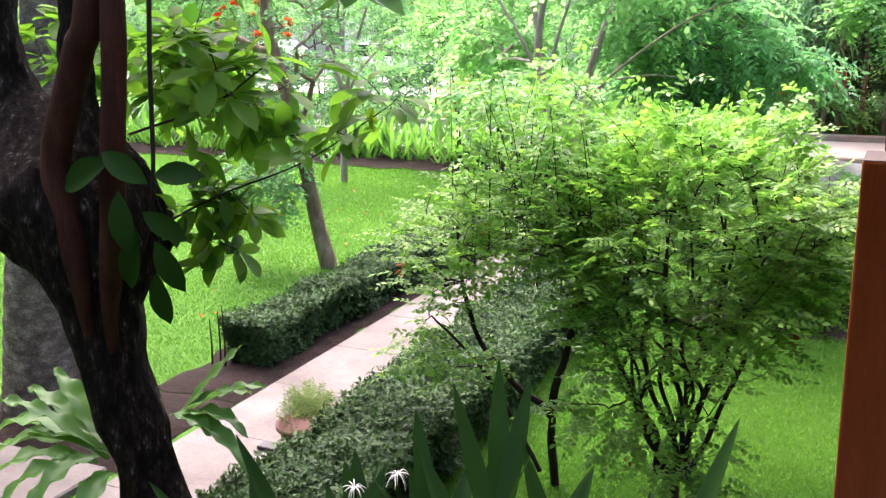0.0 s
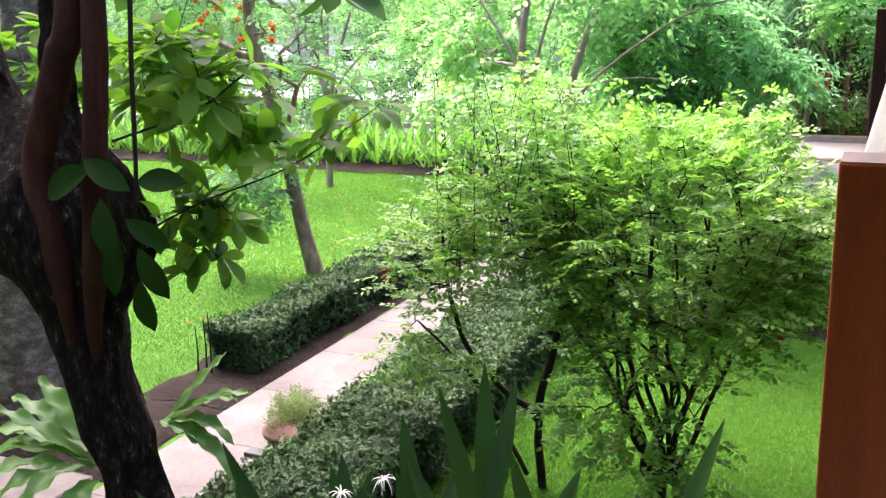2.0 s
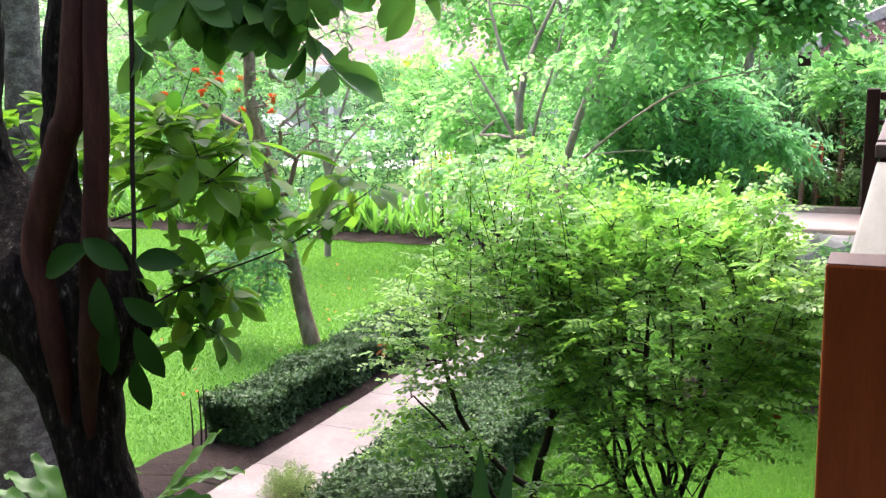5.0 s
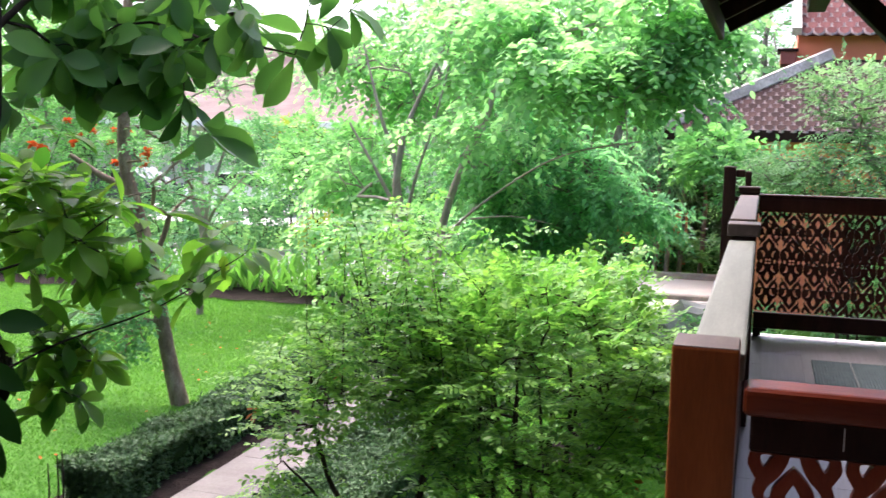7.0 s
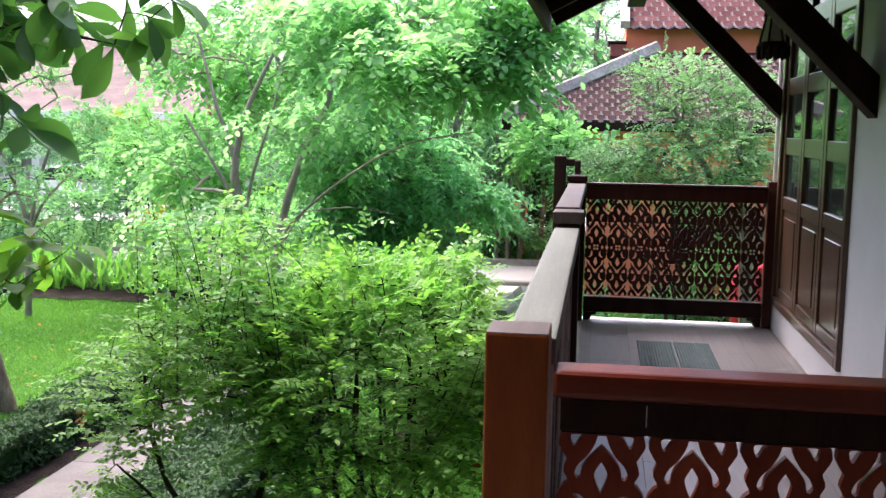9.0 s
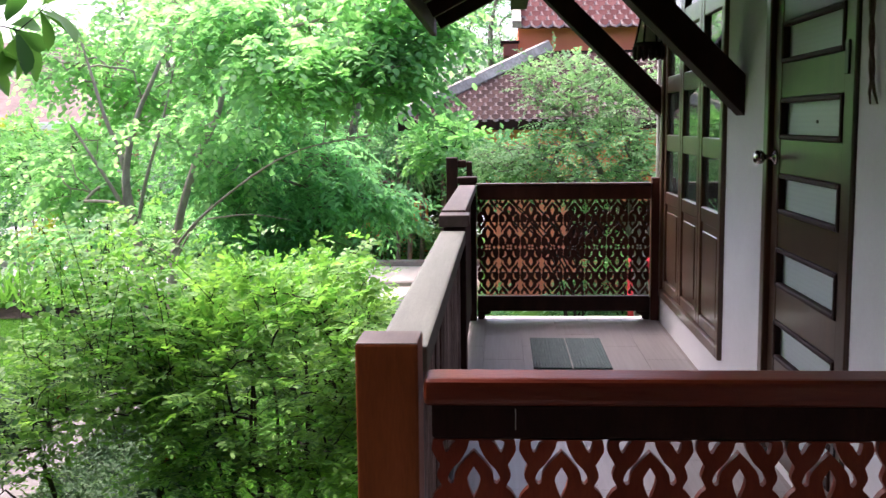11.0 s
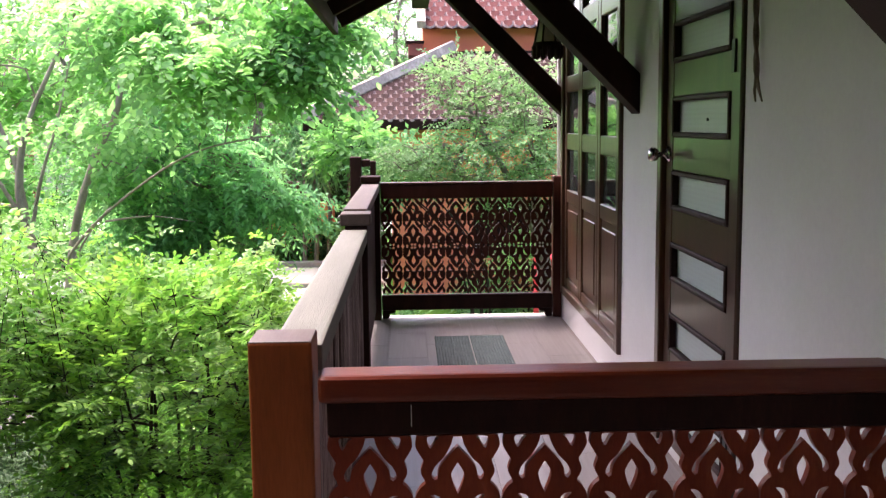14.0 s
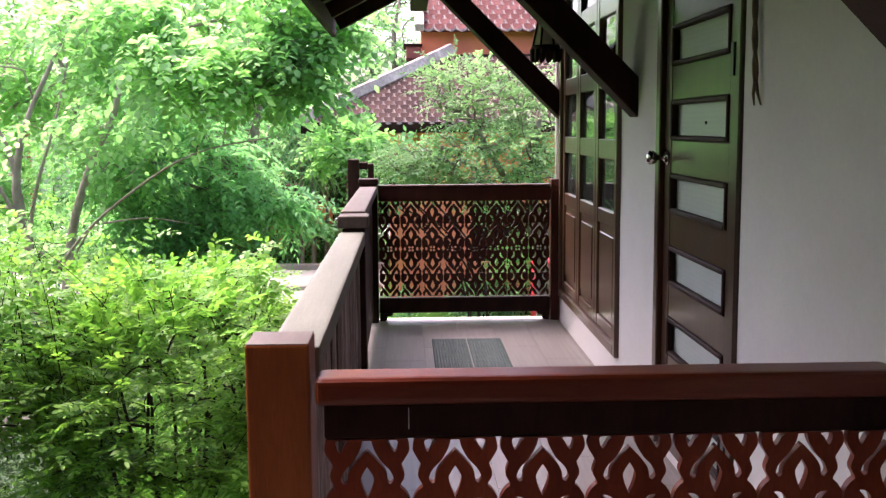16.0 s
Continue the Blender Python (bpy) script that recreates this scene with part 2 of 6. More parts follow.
def grow(limbs, targets, step=0.18, twig=0.006, power=0.5, sag=0.0, bend=0.07):
    """Branches from limb lines (rows x, y, z, radius) to every target.
    Returns the limbs, the branches (pieces for join()) and the direction at each target."""
    pos, par, rad = [], [], []
    for line in limbs:
        for k, (x, y, z, r) in enumerate(line):
            par.append(len(pos) - 1 if k else -1)
            pos.append((x, y, z))
            rad.append(r)
    fixed = len(pos)
    cap = len(pos) + len(targets) * 14
    P = np.zeros((cap, 3))
    P[:fixed] = pos
    n = fixed
    targets = np.asarray(targets, float)
    d0 = np.min(np.linalg.norm(targets[:, None] - P[None, :fixed], axis=2), axis=1)
    ends, dirs = np.zeros(len(targets), int), np.zeros((len(targets), 3))
    for i in np.argsort(d0):
        t = targets[i]
        gap = t - P[:n]
        dist = np.linalg.norm(gap, axis=1)
        cost = dist + 0.6 * np.clip(-gap[:, 2], 0, None)
        k = int(np.argmin(cost))
        a = P[k].copy()
        steps = int(min(12, max(2, round(dist[k] / step))))
        off = rng.normal(0, bend * dist[k], 3) + np.array([0, 0, sag * dist[k]])
        last = k
        for s in range(1, steps + 1):
            f = s / steps
            P[n] = a + (t - a) * f + off * math.sin(math.pi * f) * 0.6
            par.append(last)
            last = n
            n += 1
        ends[i] = last
        dirs[i] = P[last] - P[par[last]]
    count = np.zeros(n)
    count[ends] += 1
    for k in range(n - 1, -1, -1):
        if par[k] >= 0:
            count[par[k]] += count[k]
    r = twig * np.maximum(count, 1) ** power
    kids = [[] for _ in range(n)]
    for k in range(n):
        if par[k] >= 0:
            kids[par[k]].append(k)
    for k in range(fixed):
        r[k] = rad[k]
    for k in range(fixed, n):
        r[k] = min(r[k], 0.8 * r[par[k]] if par[k] < fixed else r[par[k]])
    main, out, stack = [], [], [k for k in range(n) if par[k] < 0]
    starts = [(None, k) for k in stack]
    while starts:
        base, k = starts.pop()
        line, rr = ([P[base]], [min(r[base], r[k])]) if base is not None else ([], [])
        while True:
            line.append(P[k])
            rr.append(r[k])
            if not kids[k]:
                break
            own = [c for c in kids[k] if (c < fixed) == (k < fixed)] or kids[k]
            best = max(own, key=lambda c: (c < fixed, count[c]))
            starts += [(k, c) for c in kids[k] if c != best]
            k = best
        if len(line) > 1:
            (main if base is None else out).append(tube(line, rr, 10 if rr[0] > 0.05 else 6 if rr[0] > 0.012 else 4))
    return main, out, unit(dirs)


def blob(n, centre, radii, shell=0.35, low=-1.0):
    """Points in an ellipsoid, thicker towards its skin."""
    d = unit(rng.normal(0, 1, (n * 3, 3)))
    d = d[d[:, 2] > low][:n]
    r = (shell + (1 - shell) * rng.uniform(0, 1, len(d))) ** 0.6
    lump = 1 + 0.16 * np.sin(d[:, 0] * 5 + centre[0]) * np.cos(d[:, 1] * 4 + d[:, 2] * 6)
    return np.asarray(centre) + d * (r * lump)[:, None] * np.asarray(radii)


def wood_part(name, pieces, mat, parent, label=""):
    v, t = join(pieces)
    return part(name, mesh_tris(name, v, t, mat, True), mat, parent, label)


def leaf_part(name, vt, mat, parent, label=""):
    return part(name, mesh_tris(name, vt[0], vt[1], mat, False), mat, parent, label)


# ---------------------------------------------------------------- materials
orange_wood = surface("orange_stained_wood", [(0.2, (0.16, 0.040, 0.010)), (0.55, (0.27, 0.070, 0.017)), (0.9, (0.37, 0.11, 0.03))], 3, 0.5, 0.2, 40, (5, 5, 0.6), spec=0.2)
rail_wood = surface("red_stained_rail", [(0.2, (0.075, 0.012, 0.005)), (0.55, (0.14, 0.023, 0.008)), (0.9, (0.21, 0.048, 0.016))], 3, 0.34, 0.12, 40, (0.6, 5, 5), coat=0.08, spec=0.35)
rail_brown = surface("dull_brown_rail", [(0.2, (0.05, 0.03, 0.022)), (0.55, (0.085, 0.058, 0.044)), (0.9, (0.15, 0.115, 0.093))], 3, 0.5, 0.15, 40, (5, 0.6, 5), spec=0.3)
# darker copy of the red fretwork: the far rail's backlight is in the colour
fret_backlit = surface("backlit_dark_fretwork", [(0.2, (0.040, 0.010, 0.006)), (0.6, (0.070, 0.019, 0.011)), (0.95, (0.11, 0.038, 0.022))], 4, 0.5, 0.12, 50, (4, 4, 0.8), rand=0.25, spec=0.2)
fret_wood = surface("red_brown_fretwork", [(0.2, (0.11, 0.016, 0.006)), (0.6, (0.20, 0.032, 0.011)), (0.95, (0.29, 0.060, 0.018))], 4, 0.42, 0.15, 50, (4, 4, 0.8), rand=0.3, spec=0.2)
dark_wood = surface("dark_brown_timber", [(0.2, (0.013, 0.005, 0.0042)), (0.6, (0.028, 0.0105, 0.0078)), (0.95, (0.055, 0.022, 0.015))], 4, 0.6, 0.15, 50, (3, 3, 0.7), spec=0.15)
grey_wood = surface("weathered_rail_top", [(0.15, (0.075, 0.078, 0.062)), (0.5, (0.125, 0.132, 0.106)), (0.9, (0.20, 0.208, 0.172))], 3, 0.7, 0.3, 60, (6, 0.5, 6))
board_wood = surface("rough_weathered_boards", [(0.22, (0.018, 0.011, 0.009)), (0.42, (0.08, 0.05, 0.042)), (0.52, (0.24, 0.18, 0.16)), (0.7, (0.46, 0.38, 0.35))], 14, 0.85, 0.8, 90, (6, 6, 0.3), rand=0.2)
door_wood = surface("varnished_door_wood", [(0.2, (0.030, 0.014, 0.008)), (0.55, (0.060, 0.028, 0.014)), (0.95, (0.12, 0.052, 0.024))], 3, 0.3, 0.05, 45, (4, 4, 0.6), coat=0.4)
shutter_wood = surface("brown_shutter_wood", [(0.2, (0.05, 0.022, 0.012)), (0.55, (0.09, 0.042, 0.022)), (0.95, (0.15, 0.075, 0.04))], 3, 0.35, 0.12, 45, (4, 4, 0.6), coat=0.4)
plaster = surface("white_plaster", [(0.2, (0.55, 0.535, 0.54)), (0.6, (0.62, 0.605, 0.61)), (0.9, (0.68, 0.665, 0.67))], 1.5, 0.85, 0.12, 70)
orange_plaster = surface("orange_plaster", [(0.2, (0.76, 0.19, 0.10)), (0.6, (0.86, 0.235, 0.125)), (0.9, (0.88, 0.29, 0.17))], 1.2, 0.85, 0.1, 40)
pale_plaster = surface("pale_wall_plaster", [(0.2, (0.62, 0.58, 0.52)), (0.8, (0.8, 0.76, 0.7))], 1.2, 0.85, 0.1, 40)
tile_floor = surface("pinkish_wood_look_tile", [(0.1, (0.155, 0.137, 0.13)), (0.5, (0.205, 0.184, 0.175)), (0.95, (0.26, 0.238, 0.227))], 5, 0.4, 0.03, 14, (14, 0.35, 4), rand=0.0, everywhere=True)
grout = surface("grey_grout", [(0.2, (0.22, 0.19, 0.18)), (0.8, (0.28, 0.25, 0.24))], 10, 0.9, 0.2, 80)
mat_rubber = surface("dark_teal_ribbed_mat", [(0.2, (0.034, 0.057, 0.058)), (0.6, (0.056, 0.09, 0.09)), (0.9, (0.085, 0.125, 0.122))], 20, 0.8, 0.4, 120)
concrete = surface("pinkish_concrete_path", [(0.2, (0.078, 0.068, 0.062)), (0.45, (0.135, 0.118, 0.108)), (0.6, (0.165, 0.147, 0.136)), (0.8, (0.21, 0.19, 0.178))], 2.4, 0.9, 0.35, 50)
drive_concrete = surface("pale_driveway_concrete", [(0.15, (0.30, 0.285, 0.27)), (0.5, (0.40, 0.385, 0.36)), (0.9, (0.48, 0.46, 0.44))], 0.8, 0.9, 0.25, 30)
kerb_stone = surface("stained_kerb_concrete", [(0.15, (0.14, 0.13, 0.12)), (0.6, (0.30, 0.29, 0.27)), (0.9, (0.42, 0.41, 0.38))], 2.5, 0.9, 0.4, 30)
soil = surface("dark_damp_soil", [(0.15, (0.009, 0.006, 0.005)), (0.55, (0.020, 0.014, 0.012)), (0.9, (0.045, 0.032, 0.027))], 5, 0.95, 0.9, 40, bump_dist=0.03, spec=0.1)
bark_dark = surface("dark_wet_bark", [(0.25, (0.005, 0.0035, 0.003)), (0.48, (0.013, 0.0095, 0.008)), (0.62, (0.030, 0.023, 0.018)), (0.70, (0.10, 0.09, 0.08)), (0.8, (0.32, 0.3, 0.28))], 14, 0.95, 1.0, 45, (2, 2, 0.7), bump_dist=0.04, spec=0.1)
bark_red = surface("smooth_reddish_bark", [(0.2, (0.018, 0.0058, 0.0045)), (0.5, (0.042, 0.0145, 0.010)), (0.75, (0.080, 0.032, 0.020)), (0.95, (0.14, 0.075, 0.052))], 6, 0.7, 0.7, 70, (2, 2, 0.3), spec=0.12)
bark_grey = surface("grey_brown_bark", [(0.25, (0.085, 0.066, 0.053)), (0.5, (0.185, 0.155, 0.132)), (0.66, (0.30, 0.265, 0.235)), (0.85, (0.44, 0.41, 0.37))], 7, 0.85, 0.8, 60, (2, 2, 0.8), spec=0.1)
bark_pale = surface("pale_grey_bark", [(0.2, (0.15, 0.12, 0.10)), (0.55, (0.29, 0.245, 0.215)), (0.9, (0.44, 0.40, 0.36))], 5, 0.85, 0.6, 60, (2, 2, 0.8), spec=0.1)
bark_warm = surface("warm_brown_bark", [(0.25, (0.085, 0.058, 0.042)), (0.5, (0.20, 0.145, 0.108)), (0.68, (0.31, 0.245, 0.19)), (0.85, (0.46, 0.41, 0.35))], 7, 0.85, 0.8, 60, (2, 2, 0.8), spec=0.1)
bark_palm = surface("ringed_grey_palm_bark", [(0.25, (0.05, 0.042, 0.038)), (0.48, (0.13, 0.11, 0.10)), (0.62, (0.24, 0.215, 0.195)), (0.85, (0.5, 0.475, 0.44))], 8, 0.9, 0.9, 55, (1, 1, 1.6), bump_dist=0.03, spec=0.1)
bark_shrub = surface("dark_shrub_stems", [(0.2, (0.012, 0.009, 0.007)), (0.6, (0.035, 0.026, 0.02)), (0.95, (0.08, 0.06, 0.045))], 8, 0.8, 0.6, 60, spec=0.1)
terracotta = surface("terracotta", [(0.2, (0.06, 0.024, 0.017)), (0.6, (0.105, 0.042, 0.03)), (0.9, (0.19, 0.095, 0.07))], 5, 0.8, 0.3, 50)
# near-black base: shade in the gaps between tiles is put into the colour
roof_under = surface("shade_dark_roof_base", [(0.2, (0.006, 0.004, 0.0035)), (0.9, (0.02, 0.012, 0.011))], 2.0, 0.95, 0.3, 30, spec=0.03)
roof_tile = surface("brown_clay_roof_tile", [(0.2, (0.016, 0.010, 0.009)), (0.55, (0.034, 0.020, 0.018)), (0.95, (0.075, 0.045, 0.04))], 2.0, 0.9, 0.3, 30, rand=0.4, spec=0.05)
roof_edge = surface("pale_worn_tile_edge", [(0.2, (0.16, 0.125, 0.12)), (0.9, (0.34, 0.28, 0.27))], 6, 0.9, 0.2, 30, spec=0.05)
roof_red = surface("red_clay_roof_tile", [(0.2, (0.05, 0.015, 0.014)), (0.55, (0.082, 0.027, 0.025)), (0.9, (0.14, 0.06, 0.055))], 2.0, 0.9, 0.3, 30, rand=0.4, spec=0.1)
roof_pink = surface("faded_pink_roof", [(0.15, (0.085, 0.050, 0.042)), (0.5, (0.17, 0.115, 0.10)), (0.85, (0.27, 0.185, 0.16))], 1.2, 0.85, 0.4, 14, (1, 1, 4))
hip_cement = surface("mossy_cement_hip", [(0.25, (0.19, 0.165, 0.14)), (0.5, (0.42, 0.37, 0.32)), (0.7, (0.72, 0.655, 0.58))], 1.1, 0.9, 0.3, 20)
black_metal = surface("dark_metal", [(0.2, (0.02, 0.02, 0.02)), (0.9, (0.05, 0.05, 0.05))], 10, 0.4, 0.05, 60, metal=0.6)
chrome = surface("worn_chrome", [(0.2, (0.42, 0.40, 0.38)), (0.9, (0.62, 0.6, 0.58))], 10, 0.18, 0.03, 60, metal=1.0)
rope = surface("old_brown_rope", [(0.2, (0.10, 0.07, 0.05)), (0.9, (0.22, 0.17, 0.12))], 30, 0.9, 0.6, 120)
lamp_glass = surface("cream_lantern_glass", [(0.2, (0.62, 0.58, 0.5)), (0.9, (0.78, 0.74, 0.66))], 8, 0.35, 0.05, 50)
white_paint = surface("white_painted_edge", [(0.2, (0.6, 0.59, 0.56)), (0.9, (0.8, 0.79, 0.76))], 4, 0.6, 0.1, 40)
dull_glass = surface("dull_grey_window", [(0.2, (0.10, 0.11, 0.11)), (0.9, (0.2, 0.21, 0.21))], 1.5, 0.3, 0.05, 20)
red_cloth = surface("red_cloth", [(0.2, (0.45, 0.01, 0.02)), (0.9, (0.65, 0.03, 0.05))], 6, 0.85, 0.2, 60)
red_brown_paint = surface("red_brown_louvre_paint", [(0.2, (0.20, 0.045, 0.03)), (0.9, (0.32, 0.085, 0.06))], 3, 0.6, 0.15, 30)

grass_leaf = leaf_material("lawn_blades", (0.054, 0.165, 0.024), (0.160, 0.325, 0.060), 0.5, 0.4, 0.45, (1.25, 1.45, 0.7, 1), 0.2)
lawn_base = surface("lawn_turf", [(0.2, (0.036, 0.098, 0.016)), (0.5, (0.058, 0.148, 0.024)), (0.8, (0.088, 0.185, 0.036)), (0.97, (0.15, 0.18, 0.07))], 0.7, 0.95, 0.8, 45, bump_dist=0.03, spec=0.05)
leaf_shrub = leaf_material("shrub_leaf", (0.026, 0.105, 0.022), (0.270, 0.490, 0.098), 1.6, 0.5, 0.42, None, 0.25)
leaf_young = leaf_material("young_shrub_leaf", (0.095, 0.270, 0.052), (0.290, 0.495, 0.122), 1.8, 0.5, 0.42, (1.15, 1.35, 0.75, 1), 0.25)
leaf_big = leaf_material("broad_glossy_leaf", (0.040, 0.125, 0.020), (0.250, 0.430, 0.060), 1.6, 0.62, 0.42, (1.2, 1.45, 0.7, 1), 0.14)
leaf_upper = leaf_material("upper_canopy_leaf", (0.024, 0.080, 0.026), (0.165, 0.330, 0.080), 1.6, 0.52, 0.42, (1.2, 1.45, 0.75, 1), 0.24)
# darker copy of the broad leaf, with shade put into the colour
leaf_shaded = leaf_material("shaded_dark_leaf", (0.006, 0.024, 0.004), (0.017, 0.052, 0.008), 1.4, 0.2, 0.5, None, 0.06)
leaf_big_young = leaf_material("broad_young_leaf", (0.12, 0.24, 0.02), (0.24, 0.38, 0.05), 1.4, 0.5, 0.50)
leaf_hedge = leaf_material("hedge_leaf", (0.022, 0.058, 0.024), (0.085, 0.155, 0.062), 3.0, 0.2, 0.5, None, 0.12)
leaf_fern = leaf_material("fern_frond", (0.040, 0.130, 0.024), (0.135, 0.285, 0.068), 2.5, 0.35, 0.36, None, 0.25)
leaf_lily = leaf_material("lily_strap_leaf", (0.007, 0.029, 0.007), (0.022, 0.070, 0.014), 2.0, 0.25, 0.45, None, 0.15)
leaf_bed = leaf_material("bed_strap_leaf", (0.050, 0.165, 0.030), (0.165, 0.360, 0.080), 1.0, 0.45, 0.52)
# haze is painted into canopy, light, mid, deep and far leaves: paler, bluer
leaf_canopy = leaf_material("spreading_canopy_leaf", (0.125, 0.310, 0.140), (0.360, 0.580, 0.290), 0.7, 0.66, 0.6, (1.30, 1.43, 0.92, 1))
leaf_light = leaf_material("light_tree_leaf", (0.090, 0.265, 0.085), (0.280, 0.520, 0.205), 0.7, 0.52, 0.52, (1.30, 1.43, 0.92, 1))
leaf_mid = leaf_material("mid_green_leaf", (0.060, 0.195, 0.085), (0.235, 0.435, 0.205), 0.7, 0.4, 0.54, (1.32, 1.45, 0.9, 1))
leaf_deep = leaf_material("deep_green_leaf", (0.090, 0.265, 0.135), (0.265, 0.525, 0.275), 0.7, 0.6, 0.6, (1.32, 1.45, 0.9, 1))
leaf_grey = leaf_material("grey_green_leaf", (0.085, 0.215, 0.085), (0.330, 0.500, 0.260), 1.0, 0.42, 0.52, (1.2, 1.35, 0.95, 1), 0.22)
leaf_far = leaf_material("far_woods_leaf", (0.105, 0.240, 0.110), (0.330, 0.510, 0.300), 0.25, 0.45, 0.62, (1.30, 1.43, 0.92, 1))
leaf_yellow = leaf_material("yellow_croton_leaf", (0.17, 0.24, 0.03), (0.36, 0.38, 0.06), 1.5, 0.4, 0.52)
leaf_herb = leaf_material("pale_herb_leaf", (0.10, 0.16, 0.075), (0.26, 0.33, 0.19), 3.0, 0.4, 0.62)
leaf_dead = leaf_material("withered_leaf", (0.20, 0.05, 0.015), (0.36, 0.13, 0.03), 3.0, 0.3, 0.6, (1, 1, 1, 1))
petal_red = leaf_material("orange_red_petals", (0.55, 0.075, 0.015), (0.75, 0.17, 0.03), 3.0, 0.35, 0.62, (1.2, 1, 1, 1))
petal_white = leaf_material("white_petals", (0.62, 0.64, 0.58), (0.8, 0.8, 0.76), 3.0, 0.3, 0.62, (1, 1, 1, 1))


def dots(nt, tc):
    """Pressed dots in rows, 16 mm apart on the y-z plane."""
    sep = nt.nodes.new("ShaderNodeSeparateXYZ")
    nt.links.new(tc.outputs["Object"], sep.inputs[0])
    waves = []
    for axis in ("Y", "Z"):
        m = nt.nodes.new("ShaderNodeMath")
        m.operation, m.inputs[1].default_value = "MULTIPLY", math.pi / 0.016
        nt.links.new(sep.outputs[axis], m.inputs[0])
        c = nt.nodes.new("ShaderNodeMath")
        c.operation = "SINE"
        nt.links.new(m.outputs[0], c.inputs[0])
        a = nt.nodes.new("ShaderNodeMath")
        a.operation = "ABSOLUTE"
        nt.links.new(c.outputs[0], a.inputs[0])
        waves.append(a)
    mul = nt.nodes.new("ShaderNodeMath")
    mul.operation = "MULTIPLY"
    nt.links.new(waves[0].outputs[0], mul.inputs[0])
    nt.links.new(waves[1].outputs[0], mul.inputs[1])
    cut = nt.nodes.new("ShaderNodeMath")
    cut.operation, cut.inputs[1].default_value = "POWER", 3.0
    nt.links.new(mul.outputs[0], cut.inputs[0])
    return cut


def glass_material(name, colour, rough, trans, ior=1.45):
    m, nt, b = material(name)
    b.inputs["Base Color"].default_value = (*colour, 1)
    b.inputs["Roughness"].default_value = rough
    b.inputs["Transmission Weight"].default_value = trans
    b.inputs["IOR"].default_value = ior
    if rough > 0.1:
        n = dots(nt, nt.nodes.new("ShaderNodeTexCoord"))
        bp = node(nt, "ShaderNodeBump", Strength=0.14, Distance=0.002)
        nt.links.new(n.outputs[0], bp.inputs["Height"])
        nt.links.new(bp.outputs[0], b.inputs["Normal"])
        tone = nt.nodes.new("ShaderNodeMix")
        tone.data_type = "RGBA"
        nt.links.new(n.outputs[0], tone.inputs[0])
        tone.inputs[6].default_value, tone.inputs[7].default_value = (*colour, 1), (*[c * 0.88 for c in colour], 1)
        nt.links.new(tone.outputs[2], b.inputs["Base Color"])
    return m


clear_glass = glass_material("clear_window_glass", (0.30, 0.36, 0.33), 0.02, 0.9, 1.22)
frosted_glass = glass_material("patterned_frosted_glass", (0.56, 0.63, 0.62), 0.4, 0.2)

# dark so that the added closing walls throw back little light
block_boards = surface("dark_blocking_boards", [(0.2, (0.025, 0.014, 0.010)), (0.6, (0.045, 0.027, 0.02)), (0.95, (0.08, 0.05, 0.038))], 4, 0.7, 0.2, 50, (3, 3, 0.7), spec=0.2)

# ---------------------------------------------------------------- ground
WALL = 0.893


def slab(name, lo, hi, mat, label, category, kind="structure", bevel=0.01):
    return tagged(part(name, boxes((lo, hi), bevel=bevel), mat, None), label, category, "", kind)


def uneven_sheet(name, x0, x1, y0, y1, z, step, amp, mat, label, category):
    """A flat sheet with soft lumps and a ragged edge."""
    nx, ny = max(2, int((x1 - x0) / step)), max(2, int((y1 - y0) / step))
    bm = bmesh.new()
    g = [[None] * (ny + 1) for _ in range(nx + 1)]
    for i in range(nx + 1):
        for j in range(ny + 1):
            x, y = x0 + (x1 - x0) * i / nx, y0 + (y1 - y0) * j / ny
            edge = i in (0, nx) or j in (0, ny)
            h = noise.noise((x * 2.1, y * 2.1, z)) * amp + amp * 0.6
            if edge:
                x += noise.noise((x * 3, y * 3, 4)) * step
                y += noise.noise((x * 3, y * 3, 9)) * step
                h = -0.004
            g[i][j] = bm.verts.new((x, y, z + h))
    for i in range(nx):
        for j in range(ny):
            bm.faces.new((g[i][j], g[i + 1][j], g[i + 1][j + 1], g[i][j + 1])).smooth = True
    return tagged(part(name, bm, mat, None), label, category, "", "structure")


bm = bmesh.new()
for k, s in enumerate((400,)):
    bmesh.ops.create_grid(bm, x_segments=2, y_segments=2, size=s)
ground = tagged(part("ground", bm, lawn_base, None), "wide bright green lawn of short grass", "lawn", "", "structure")
ground.location = (0, 0, GROUND)

# garden path: cast slabs end to end
path = tagged(new("path"), "narrow pinkish concrete garden path between clipped hedges", "path", "", "structure")
for k in range(13):
    y0 = 2.4 + k * 0.9
    o = part("slab", boxes(((-4.47, y0 + 0.001, GROUND - 0.05), (-3.8, y0 + 0.899, GROUND + 0.03)), bevel=0.003), concrete, path)
o = part("slab", boxes(((-5.9, 3.62, GROUND - 0.05), (-4.58, 4.36, GROUND + 0.05)), bevel=0.012), concrete, path)

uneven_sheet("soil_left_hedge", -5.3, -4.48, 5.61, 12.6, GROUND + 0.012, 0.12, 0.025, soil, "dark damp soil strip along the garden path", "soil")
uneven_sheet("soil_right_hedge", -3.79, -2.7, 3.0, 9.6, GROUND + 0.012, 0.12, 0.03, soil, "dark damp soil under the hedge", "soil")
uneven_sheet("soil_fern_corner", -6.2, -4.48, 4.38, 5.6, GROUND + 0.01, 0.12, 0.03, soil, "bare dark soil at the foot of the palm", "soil")
